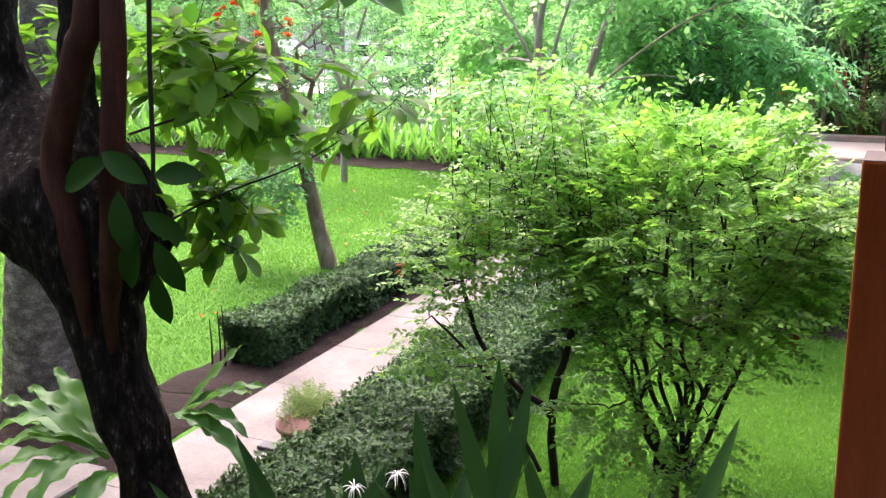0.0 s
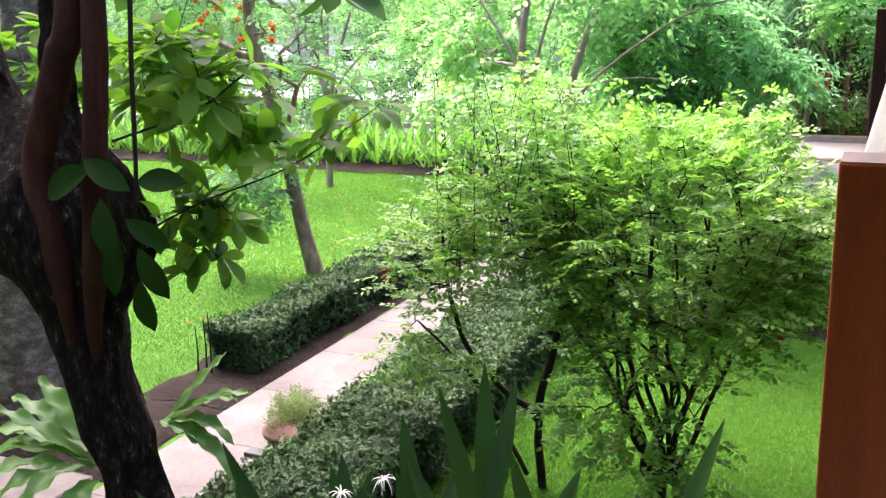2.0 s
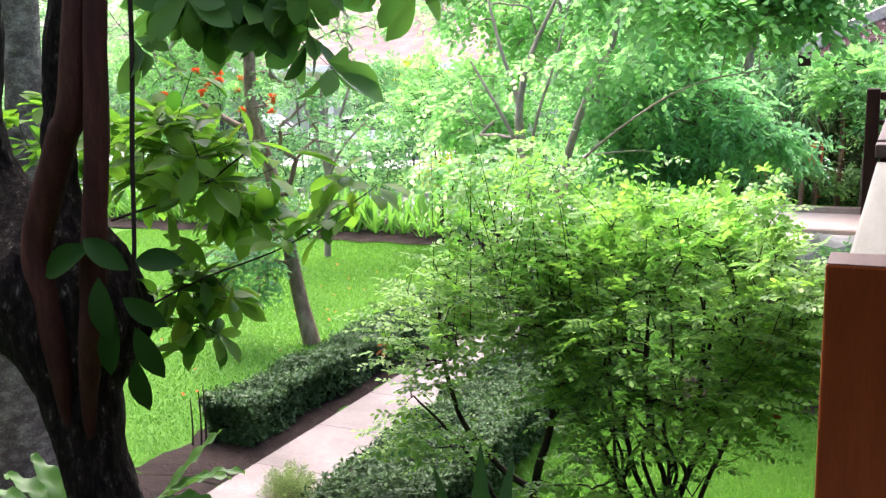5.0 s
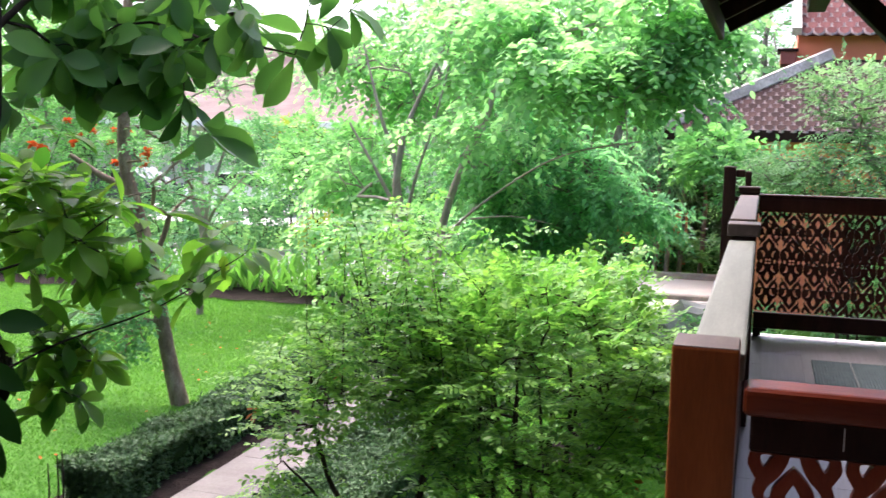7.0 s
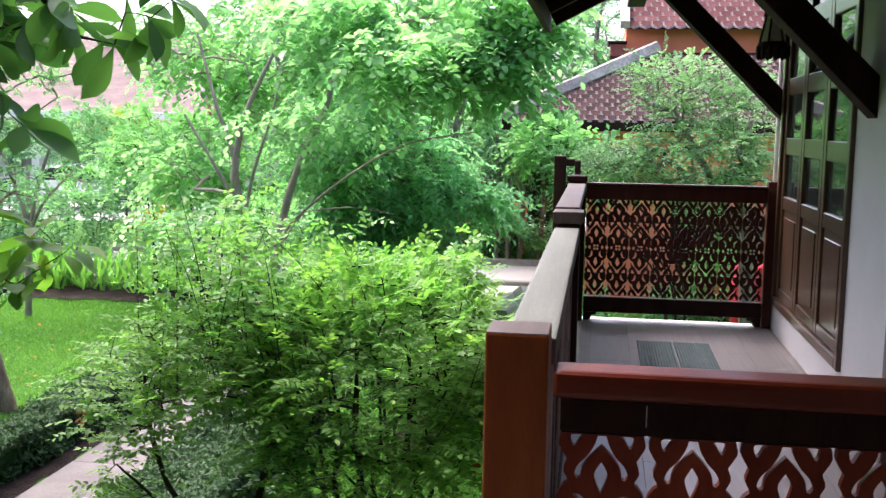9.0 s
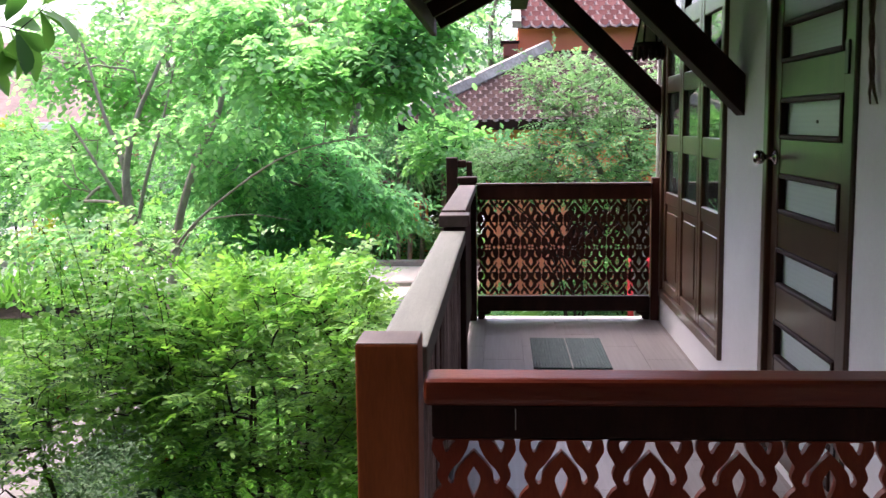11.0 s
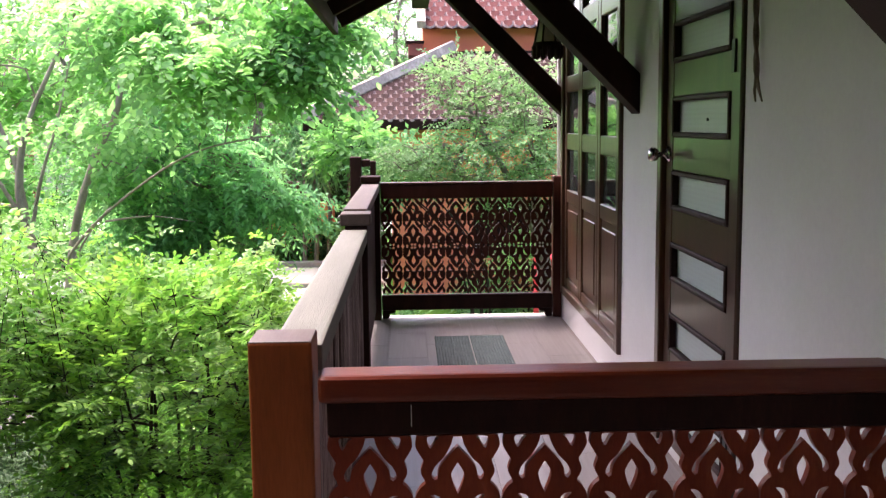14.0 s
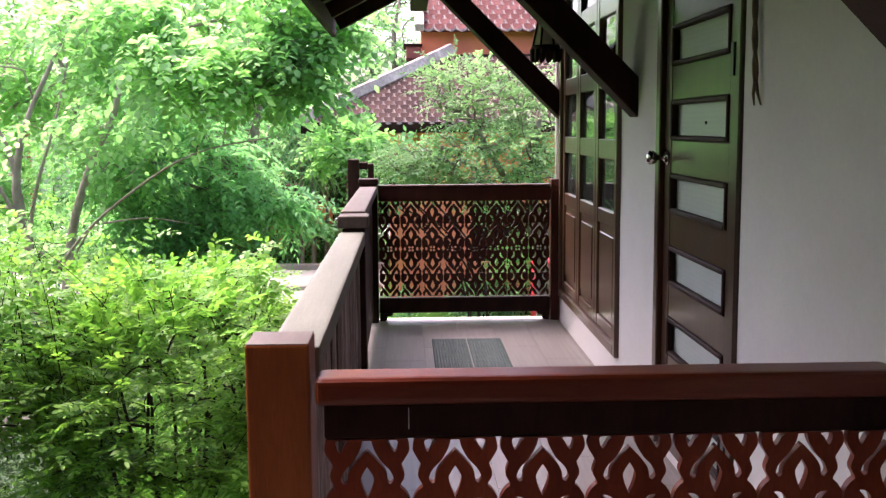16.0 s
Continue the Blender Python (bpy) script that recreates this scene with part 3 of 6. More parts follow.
uneven_sheet("soil_far_bed", -24.0, -4.2, 15.2, 17.6, GROUND + 0.03, 0.35, 0.06, soil, "dark soil of a planted bed across the lawn", "soil")
# next sheet is unseen, added so less lawn light bounces onto the wall
uneven_sheet("soil_bounce_cut", -3.2, -0.31, -2.6, 3.85, GROUND + 0.012, 0.15, 0.03, soil, "unseen dark soil sheet by the veranda, added to cut lawn bounce", "soil")
uneven_sheet("soil_side_bed", -1.9, 0.6, 8.6, 11.2, GROUND + 0.02, 0.2, 0.05, soil, "dark soil under the low side shrubs", "soil")

slab("driveway", (-30, 16.9, GROUND - 0.2), (-0.45, 20.85, GROUND + 0.02), drive_concrete, "pale concrete driveway with stained kerbs", "driveway")
slab("kerb_near", (-4.0, 18.2, GROUND - 0.1), (-0.5, 18.36, GROUND + 0.11), kerb_stone, "stained concrete kerb along the driveway", "kerb", bevel=0.02)
slab("kerb_far", (-30, 20.85, GROUND - 0.1), (-0.5, 21.03, GROUND + 0.14), kerb_stone, "stained concrete kerb beyond the driveway", "kerb", bevel=0.02)
slab("road", (-80, 27.0, GROUND - 0.2), (30, 33.5, GROUND + 0.02), drive_concrete, "pale sunlit lane behind the garden", "road")

# ---------------------------------------------------------------- the veranda
deck = slab("floor", (-0.29, -2.6, -0.16), (WALL, 6.04, -0.0035), grout, "veranda floor of pinkish wood-look tiles", "floor", bevel=0.004)
slab("floor_edge", (-0.29, 6.042, -0.17), (WALL, 6.10, -0.002), white_paint, "white painted edge of the veranda floor", "trim", bevel=0.006)

# wall with a door opening and a window opening
DOOR, WIN, TOP = (2.73, 3.65), (4.28, 5.91), 2.08
wall = tagged(part("wall_house", boxes(
    ((WALL, -2.6, GROUND), (WALL + 0.2, DOOR[0], 3.1)),
    ((WALL, DOOR[0], GROUND), (WALL + 0.2, DOOR[1], -0.012)),
    ((WALL, DOOR[0], TOP), (WALL + 0.2, DOOR[1], 3.1)),
    ((WALL, DOOR[1], GROUND), (WALL + 0.2, WIN[0], 3.1)),
    ((WALL, WIN[0], GROUND), (WALL + 0.2, WIN[1], 0.154)),
    ((WALL, WIN[0], TOP), (WALL + 0.2, WIN[1], 3.1)),
    ((WALL, WIN[1], GROUND), (WALL + 0.2, 6.05, 3.1))), plaster, None),
    "white plastered house wall along the veranda", "wall", "", "structure")
# room shade is put into the dark wall colour, so the panes look dark
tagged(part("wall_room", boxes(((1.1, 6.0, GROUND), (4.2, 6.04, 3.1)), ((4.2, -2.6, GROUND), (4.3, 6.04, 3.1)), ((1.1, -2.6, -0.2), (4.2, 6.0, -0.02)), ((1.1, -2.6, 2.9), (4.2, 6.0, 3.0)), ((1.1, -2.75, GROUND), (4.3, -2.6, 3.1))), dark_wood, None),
       "plain closing walls of the room behind, dark to stand for its shade", "wall", "", "structure")

# unseen walls and floor piece added behind the camera to hold back light
tagged(part("wall_light_block", boxes(((-1.7, -2.75, GROUND), (1.1, -2.6, 3.1)), ((-1.72, -2.6, GROUND), (-1.6, 1.05, 3.1)), ((-1.6, -2.6, -0.16), (-0.335, 1.0, -0.01))), block_boards, None),
       "unseen dark closing walls added to block light at the near veranda", "wall", "", "structure")


def make_door():
    d = tagged(new("door_1"), "varnished dark wooden door with rows of frosted glass panes, shut", "door", "", "structure")
    d.location = (WALL, 3.2, 0)
    f = WALL - 0.012
    part("door_frame", boxes(((f, 2.735, 0), (WALL + 0.12, 2.79, 2.06)), ((f, 3.59, 0), (WALL + 0.12, 3.645, 2.06)), ((f, 2.79, 2.01), (WALL + 0.12, 3.59, 2.06)), bevel=0.004), door_wood, d)
    x0, x1 = WALL + 0.008, WALL + 0.05
    part("stile", boxes(((x0, 2.793, 0.01), (x1, 2.875, 2.008)), bevel=0.003), door_wood, d)
    part("stile", boxes(((x0, 3.505, 0.01), (x1, 3.587, 2.008)), bevel=0.003), door_wood, d)
    zs = [0.1 + 0.2505 * k for k in range(8)]
    edges = [0.01] + [v for z in zs for v in (z, z + 0.135)] + [2.008]
    for a, b in zip(edges[::2], edges[1::2]):
        if b - a > 0.01:
            part("rail", boxes(((x0 + 0.002, 2.876, a), (x1 - 0.002, 3.504, b)), bevel=0.003), door_wood, d)
    for z in zs[:8]:
        if 1.05 < z + 0.07 < 1.25:
            part("peephole", boxes(((x0 + 0.017, 3.16, z + 0.052), (x0 + 0.0215, 3.17, z + 0.062)), bevel=0.001), black_metal, d)
        p = part("pane", boxes(((x0 + 0.022, 2.878, z + 0.001), (x0 + 0.028, 3.502, z + 0.134))), frosted_glass, d, "patterned frosted glass pane")
        w = 0.016
        part("beading", boxes(((x0 - 0.006, 2.877, z), (x0 + 0.02, 2.877 + w, z + 0.135)), ((x0 - 0.006, 3.503 - w, z), (x0 + 0.02, 3.503, z + 0.135)),
                              ((x0 - 0.006, 2.877 + w, z), (x0 + 0.02, 3.503 - w, z + w)), ((x0 - 0.006, 2.877 + w, z + 0.135 - w), (x0 + 0.02, 3.503 - w, z + 0.135)), bevel=0.004), dark_wood, p)
    bm = bmesh.new()
    lathe(bm, [(0.0, 0), (0.027, 0.0), (0.028, 0.006), (0.016, 0.011), (0.009, 0.017), (0.009, 0.036), (0.017, 0.041), (0.024, 0.051), (0.025, 0.063), (0.018, 0.073), (0.0, 0.076)])
    bmesh.ops.transform(bm, verts=bm.verts, matrix=Matrix.Translation((x0, 3.545, 1.04)) @ pose(0, 0, 0, 0, -90, 0))
    part("door_handle", bm, chrome, d, "round chrome door knob")
    for z in (0.25, 1.33, 1.8):
        part("hinge", boxes(((f - 0.006, 2.772, z - 0.045), (f + 0.002, 2.80, z + 0.045)), bevel=0.002), black_metal, d, "black metal hinge")
    return d


make_door()


def make_window():
    w = tagged(new("window_1"), "tall brown wooden shutter window, small glass panes over solid panels", "window", "", "structure")
    w.location = (WALL, 5.1, 0.15)
    f = WALL - 0.02
    y0, y1, z0, z1 = WIN[0], WIN[1], 0.154, TOP
    part("window_frame", boxes(((f, y0, z0), (WALL + 0.1, y0 + 0.05, z1)), ((f, y1 - 0.05, z0), (WALL + 0.1, y1, z1)), ((f, y0 + 0.05, z0), (WALL + 0.1, y1 - 0.05, z0 + 0.05)), ((f, y0 + 0.05, z1 - 0.05), (WALL + 0.1, y1 - 0.05, z1)), bevel=0.004), shutter_wood, w)
    ys = np.linspace(y0 + 0.052, y1 - 0.052, 4)
    rows = [(0.77, 1.0), (1.09, 1.32), (1.41, 1.64), (1.73, 1.96)]
    for a, b in zip(ys, ys[1:]):
        a, b = a + 0.002, b - 0.002
        s = 0.055
        x0, x1 = WALL - 0.004, WALL + 0.036
        solid = [((x0, a, 0.206), (x1, a + s, z1 - 0.052)), ((x0, b - s, 0.206), (x1, b, z1 - 0.052))]
        cuts = [0.206, 0.26, 0.70, 0.77, 1.0, 1.09, 1.32, 1.41, 1.64, 1.73, 1.96, z1 - 0.052]
        for lo, hi in zip(cuts[0::2], cuts[1::2]):
            solid.append(((x0 + 0.002, a + s + 0.001, lo), (x1 - 0.002, b - s - 0.001, hi)))
        sh = part("shutter_leaf", boxes(*solid, bevel=0.004), shutter_wood, w)
        part("panel", boxes(((x0 + 0.012, a + s + 0.002, 0.262), (x0 + 0.02, b - s - 0.002, 0.698)), ((x0 + 0.003, a + s + 0.04, 0.30), (x0 + 0.013, b - s - 0.04, 0.66)), bevel=0.004), shutter_wood, sh)
        for lo, hi in rows:
            part("pane", boxes(((x0 + 0.018, a + s + 0.002, lo + 0.001), (x0 + 0.022, b - s - 0.002, hi - 0.001))), clear_glass, sh, "small clear glass pane")
    return w


make_window()

# porch roof
roof = tagged(new("porch_roof"), "dark wooden porch roof with open rafters", "roof", "", "structure")
SL = 0.5
EX, EZ = -0.43, 1.80


def roof_z(x):
    return EZ + (x - EX) * SL


for k, (a, b) in enumerate(zip(np.arange(-0.43, 1.3, 0.18), np.arange(-0.25, 1.5, 0.18))):
    bm = bmesh.new()
    vs = [bm.verts.new(p) for p in ((a, -2.7, roof_z(a)), (b - 0.004, -2.7, roof_z(b - 0.004)), (b - 0.004, 6.35, roof_z(b - 0.004)), (a, 6.35, roof_z(a)))]
    f = bm.faces.new(vs)
    r = bmesh.ops.extrude_face_region(bm, geom=[f])
    bmesh.ops.translate(bm, verts=[g for g in r["geom"] if isinstance(g, bmesh.types.BMVert)], vec=(0, 0, 0.06))
    part("roof_board", bm, dark_wood, roof)
# unseen sheet added over the boards to stop light through their gaps
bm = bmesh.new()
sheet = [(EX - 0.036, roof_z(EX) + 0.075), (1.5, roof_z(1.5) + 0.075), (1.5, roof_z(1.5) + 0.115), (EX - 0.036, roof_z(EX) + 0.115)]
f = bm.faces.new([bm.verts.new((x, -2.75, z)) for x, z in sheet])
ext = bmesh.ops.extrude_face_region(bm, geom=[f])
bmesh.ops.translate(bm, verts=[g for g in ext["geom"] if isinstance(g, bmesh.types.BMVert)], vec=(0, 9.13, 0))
part("light_seal_sheet", bm, roof_under, roof)
for y in np.arange(-1.8, 6.4, 0.66):
    part("rafter", bar((EX + 0.02, y, roof_z(EX) - 0.045), (1.0, y, roof_z(1.0) - 0.045 + 0.01), 0.08, 0.05), dark_wood, roof)
part("fascia", boxes(((EX - 0.035, -2.7, EZ - 0.10), (EX - 0.003, 6.38, EZ + 0.07)), bevel=0.004), dark_wood, roof)
part("purlin", boxes(((0.02, -2.7, roof_z(0.02) - 0.18), (0.12, 6.3, roof_z(0.02) - 0.095)), bevel=0.004), dark_wood, roof)
for y in (1.66, 4.05, 6.0):
    b = part("brace", bar((0.985, y, 1.17), (-0.10, y, 2.255), 0.11, 0.145), dark_wood, None)
    tagged(b, "thick dark wooden diagonal brace under the eave", "brace", "roof braces")

# unseen ceiling added to cut light on the upper near wall
tagged(part("ceiling", boxes(((-1.9, -2.7, 1.88), (-0.42, 1.25, 1.96)), bevel=0.005), dark_wood, None), "unseen dark ceiling added to block light over the veranda", "ceiling", "", "structure")

# rails of the veranda


def closed(points, steps=5):
    p = np.asarray(points, float)
    n = len(p)
    ext = np.vstack([p[-1:], p, p[:2]])
    out = []
    for i in range(1, n + 1):
        a, b, c, d = ext[i - 1], ext[i], ext[i + 1], ext[(i + 2) if i + 2 < len(ext) else 3]
        for t in np.arange(steps) / steps:
            out.append(0.5 * (2 * b + (c - a) * t + (2 * a - 5 * b + 4 * c - d) * t * t + (3 * b - a - 3 * c + d) * t ** 3))
    return np.array(out)


EDGE = [(0.0, 0.46), (-0.03, 0.47), (-0.10, 0.482), (-0.15, 0.47), (-0.25, 0.41), (-0.29, 0.39), (-0.38, 0.42), (-0.44, 0.415), (-0.53, 0.37), (-0.58, 0.42), (-0.66, 0.475), (-0.75, 0.49), (-1.0, 0.49)]
OUTER = [(0.05, -0.015), (0.08, -0.12), (0.16, -0.26), (0.255, -0.36), (0.30, -0.47), (0.265, -0.53)]
INNER = [(0.23, -0.51), (0.21, -0.39), (0.135, -0.28), (0.0, -0.135)]
FLAME = [(0.0, -0.32), (0.05, -0.40), (0.075, -0.47), (0.05, -0.58), (0.0, -0.70)]
NICK = [(0.21, -0.015), (0.34, -0.015), (0.345, -0.09), (0.32, -0.15), (0.29, -0.135), (0.25, -0.06)]
CURL = [(0.31, -0.705), (0.22, -0.72), (0.165, -0.80), (0.16, -0.90), (0.205, -0.99), (0.215, -0.88), (0.25, -0.78)]
ROW, STAR = 1.05, 0.24


def fret_mesh(name, pitch, above, below, thick, mat, wide=1.0):
    """One sawn fretwork board, its top centre at the origin, in the x-z plane: rows of flames that meet at a star."""
    cu = bpy.data.curves.new(name, "CURVE")
    cu.dimensions, cu.fill_mode, cu.extrude = "2D", "BOTH", thick / 2
    total = (above + below) * ROW + STAR

    def spline(pts):
        s = cu.splines.new("POLY")
        s.points.add(len(pts) - 1)
        for q, (x, y) in zip(s.points, pts):
            q.co = (x * pitch, y * pitch, 0, 1)
        s.use_cyclic_u = True

    places = [(-r * ROW, 1) for r in range(above)] + [(-total + r * ROW, -1) for r in reversed(range(below))]
    right = []
    edge = [(min(x, 0.49 - (0.49 - x) * wide), v * ROW) for v, x in EDGE]
    for y0, s in places:
        e = [(x, y0 + s * y) for x, y in smooth_line(edge, 3)]
        if s < 0:
            e.reverse()
        if s < 0 and (not right or right[-1][1] > y0 + ROW + 0.01):
            m = y0 + ROW + STAR / 2
            right += [(0.44, m + 0.03), (0.40, m), (0.44, m - 0.03)]
        right += e if not right or abs(right[-1][1] - e[0][1]) > 1e-6 else e[1:]
    spline(right + [(-x, y) for x, y in reversed(right)])
    for y0, s in places:
        def put(pts):
            cx, cy = sum(x for x, _ in pts) / len(pts), sum(y for _, y in pts) / len(pts)
            spline([(cx + (x - cx) * wide, y0 + s * (cy + (y - cy) * (1 + (wide - 1) * 0.5))) for x, y in pts])
        half = [tuple(q) for q in smooth_line(OUTER, 4)] + [tuple(q) for q in smooth_line(INNER, 4)]
        put(half + [(-x, y) for x, y in reversed(half[:-1])])
        fl = [tuple(q) for q in smooth_line(FLAME, 4)]
        put(fl + [(-x, y) for x, y in reversed(fl[1:-1])])
        for shape in (NICK, CURL):
            c = closed(shape, 3)
            put([tuple(q) for q in c])
            put([(-x, y) for x, y in reversed(c)])
    if below and wide > 1:
        m = -above * ROW - STAR / 2
        for k in range(4):
            a = k * math.pi / 2 + math.pi / 4
            spline([(0.10 * math.cos(a) + 0.055 * math.cos(b), m + 0.10 * math.sin(a) + 0.055 * math.sin(b)) for b in np.arange(8) * math.pi / 4])
        for side in (-1, 1):
            spline([(side * 0.29 + 0.05 * math.cos(b), m + 0.085 * math.sin(b)) for b in np.arange(10) * math.pi / 5])
    ob = bpy.data.objects.new(name, cu)
    me = bpy.data.meshes.new_from_object(ob)
    me.name = name
    bpy.data.objects.remove(ob)
    bpy.data.curves.remove(cu)
    me.transform(Matrix.Rotation(radians(90), 4, "X"))
    me.materials.clear()
    me.materials.append(mat)
    return me


near = thing("near_railing", "red-stained wooden railing with sawn flame fretwork boards", "railing", (0.3, 1.84, 0))
part("top_rail", boxes(((-0.179, 1.80, 0.655), (WALL, 1.885, 0.706)), bevel=0.013, segs=3), rail_wood, near, "glossy red-brown moulded hand rail")
part("upper_beam", boxes(((-0.165, 1.822, 0.588), (WALL, 1.862, 0.654)), bevel=0.004), dark_wood, near)
# white strip laid on the beam for the brightness showing through a gap
part("gap_light", boxes(((-0.0118, 1.8195, 0.606), (-0.0102, 1.8225, 0.646))), white_paint, near, "thin white strip standing for light through a gap in the beam")
part("lower_beam", boxes(((-0.187, 1.815, 0.0), (WALL, 1.862, 0.024)), bevel=0.004), fret_wood, near)
PITCH = 0.1615
me = fret_mesh("fret_board", PITCH, 2, 1, 0.018, fret_wood)
for k in range(7):
    o = part("fret_board", me, fret_wood, near)
    o.location = (-0.169 + PITCH * (k + 0.5), 1.832, 0.587)

post = thing("corner_post", "square orange-brown wooden corner post of the veranda", "post", (-0.25, 1.88, GROUND))
part("shaft", boxes(((-0.305, 1.82, GROUND), (-0.189, 1.936, 0.766)), bevel=0.005, segs=2), orange_wood, post)
part("worn_top", boxes(((-0.3035, 1.8215, 0.7655), (-0.1905, 1.9345, 0.7675)), bevel=0.0008), rail_brown, post, "worn brownish end grain")

side = thing("side_railing", "veranda side rail with weathered grey top and rough boards", "railing", (-0.23, 3.0, 0))
part("top_rail", boxes(((-0.281, 1.938, 0.682), (-0.18, 4.06, 0.737)), bevel=0.008, segs=2), grey_wood, side, "grey-green weathered flat hand rail")
part("under_rail", boxes(((-0.25, 1.938, 0.63), (-0.2, 4.06, 0.681)), bevel=0.004), dark_wood, side)
for k in range(18):
    y = 1.94 + k * 0.1176
    dx = rng.uniform(-0.003, 0.003)
    part("board", boxes(((-0.228 + dx, y, 0.06), (-0.205 + dx, y + 0.113, 0.629)), bevel=0.003), board_wood, side)
part("bottom_rail", boxes(((-0.25, 1.938, 0.002), (-0.2, 4.06, 0.059)), bevel=0.004), dark_wood, side)

mid = thing("middle_post", "dark brown square post with a block cap on the side rail", "post", (-0.23, 4.12, 0))
part("shaft", boxes(((-0.27, 4.065, 0.0), (-0.18, 4.19, 0.75)), bevel=0.004), dark_wood, mid)
part("cap", boxes(((-0.288, 4.055, 0.752), (-0.166, 4.2, 0.8)), bevel=0.006, segs=2), rail_brown, mid)

upper = thing("upper_side_railing", "raised far length of the side rail with a brown hand rail", "railing", (-0.23, 5.1, 0))
part("top_rail", boxes(((-0.285, 4.205, 0.765), (-0.185, 5.93, 0.808)), bevel=0.006, segs=2), rail_brown, upper)
part("panel", boxes(((-0.25, 4.195, 0.06), (-0.215, 5.93, 0.763)), bevel=0.003), dark_wood, upper)
fp = thing("far_corner_post", "dark brown post at the far corner of the veranda", "post", (-0.23, 5.98, 0))
part("shaft", boxes(((-0.285, 5.935, -0.002), (-0.185, 6.035, 0.815)), bevel=0.004), dark_wood, fp)
part("cap", boxes(((-0.295, 5.925, 0.816), (-0.178, 6.04, 0.852)), bevel=0.005), dark_wood, fp)

far = thing("far_railing", "dark red fretwork railing with four rows of sawn flames", "railing", (0.33, 6.0, 0))
part("top_beam", boxes(((-0.182, 5.975, 0.715), (0.836, 6.025, 0.80)), bevel=0.005), fret_backlit, far)
part("top_cap", boxes(((-0.182, 5.965, 0.801), (0.836, 6.035, 0.812)), bevel=0.003), shutter_wood, far)
part("bottom_beam", boxes(((-0.182, 5.98, 0.05), (0.836, 6.02, 0.14)), bevel=0.005), dark_wood, far)
me = fret_mesh("fret_board", 0.127, 2, 2, 0.012, fret_backlit, 1.22)
for k in range(8):
    o = part("fret_board", me, fret_backlit, far)
    o.location = (-0.181 + 0.127 * (k + 0.5), 6.0, 0.7145)
for x, s in ((-0.18, 1), (0.834, -1)):
    bm = bmesh.new()
    prof = [(0, 0.049), (0, 0.0), (0.03, 0.0), (0.045, 0.012), (0.04, 0.022), (0.05, 0.03), (0.075, 0.036), (0.08, 0.049)]
    lo = [bm.verts.new((x + s * u, 5.982, v)) for u, v in prof]
    f = bm.faces.new(lo)
    r = bmesh.ops.extrude_face_region(bm, geom=[f])
    bmesh.ops.translate(bm, verts=[g for g in r["geom"] if isinstance(g, bmesh.types.BMVert)], vec=(0, 0.036, 0))
    part("foot_bracket", bm, dark_wood, far)
wp = thing("wall_post", "dark red post where the far railing meets the wall", "post", (0.86, 6.0, 0))
part("shaft", boxes(((0.838, 5.96, -0.002), (0.888, 6.035, 0.84)), bevel=0.004), fret_backlit, wp)

# things on the veranda
door_mat = thing("door_mat", "dark teal ribbed rubber mat in two halves on the tiles", "mat", (0.3, 5.08, 0))
for x0, x1 in ((0.115, 0.298), (0.306, 0.488)):
    bm = bmesh.new()
    line = [(x0, 0.0)] + [(x0 + (x1 - x0) * k / 52, 0.007 + 0.004 * (k % 4 in (1, 2))) for k in range(53)] + [(x1, 0.0)]
    rows_ = [[bm.verts.new((x, y, z)) for x, z in line] for y in (4.745, 5.415)]
    for k in range(len(line) - 1):
        bm.faces.new((rows_[0][k], rows_[0][k + 1], rows_[1][k + 1], rows_[1][k]))
    bm.faces.new(rows_[0])
    bm.faces.new(rows_[1])
    part("mat_half", bm, mat_rubber, door_mat)

lan = thing("hanging_lantern", "dark wooden hanging lantern with cream glass and scalloped skirt", "lantern", (0.67, 5.0, 1.45))
bm = bmesh.new()
for s, (z0, z1, r0, r1) in enumerate([(1.52, 1.66, 0.062, 0.035)]):
    lathe(bm, [(r0, z0), (r1, z1)], (0.67, 5.0, 0), 6)
part("glass", bm, lamp_glass, lan, "cream frosted lantern glass")
bm = bmesh.new()
lathe(bm, [(0.045, 1.50), (0.07, 1.505), (0.072, 1.53), (0.064, 1.54)], (0.67, 5.0, 0), 6)
part("skirt_ring", bm, dark_wood, lan)
for k in range(12):
    a = k * math.pi / 6 + 0.2
    bm = bmesh.new()
    lathe(bm, [(0.0, -0.035), (0.009, -0.025), (0.013, -0.01), (0.012, 0.03)], (0.67 + 0.066 * math.cos(a), 5.0 + 0.066 * math.sin(a), 1.49), 6)
    part("scallop", bm, dark_wood, lan)
for k in range(6):
    a = k * math.pi / 3
    part("rib", bar((0.67 + 0.066 * math.cos(a), 5.0 + 0.066 * math.sin(a), 1.52), (0.67 + 0.037 * math.cos(a), 5 + 0.037 * math.sin(a), 1.665), 0.009, 0.009, 0.002), dark_wood, lan)
bm = bmesh.new()
lathe(bm, [(0.05, 1.655), (0.052, 1.67), (0.03, 1.70), (0.01, 1.73), (0.004, 1.74), (0.004, 2.34)], (0.67, 5.0, 0), 8)
part("cap", bm, dark_wood, lan)

cord = thing("hanging_rope", "old twisted brown rope with frayed ends hanging on the white wall", "rope", (0.88, 2.62, 1.2))
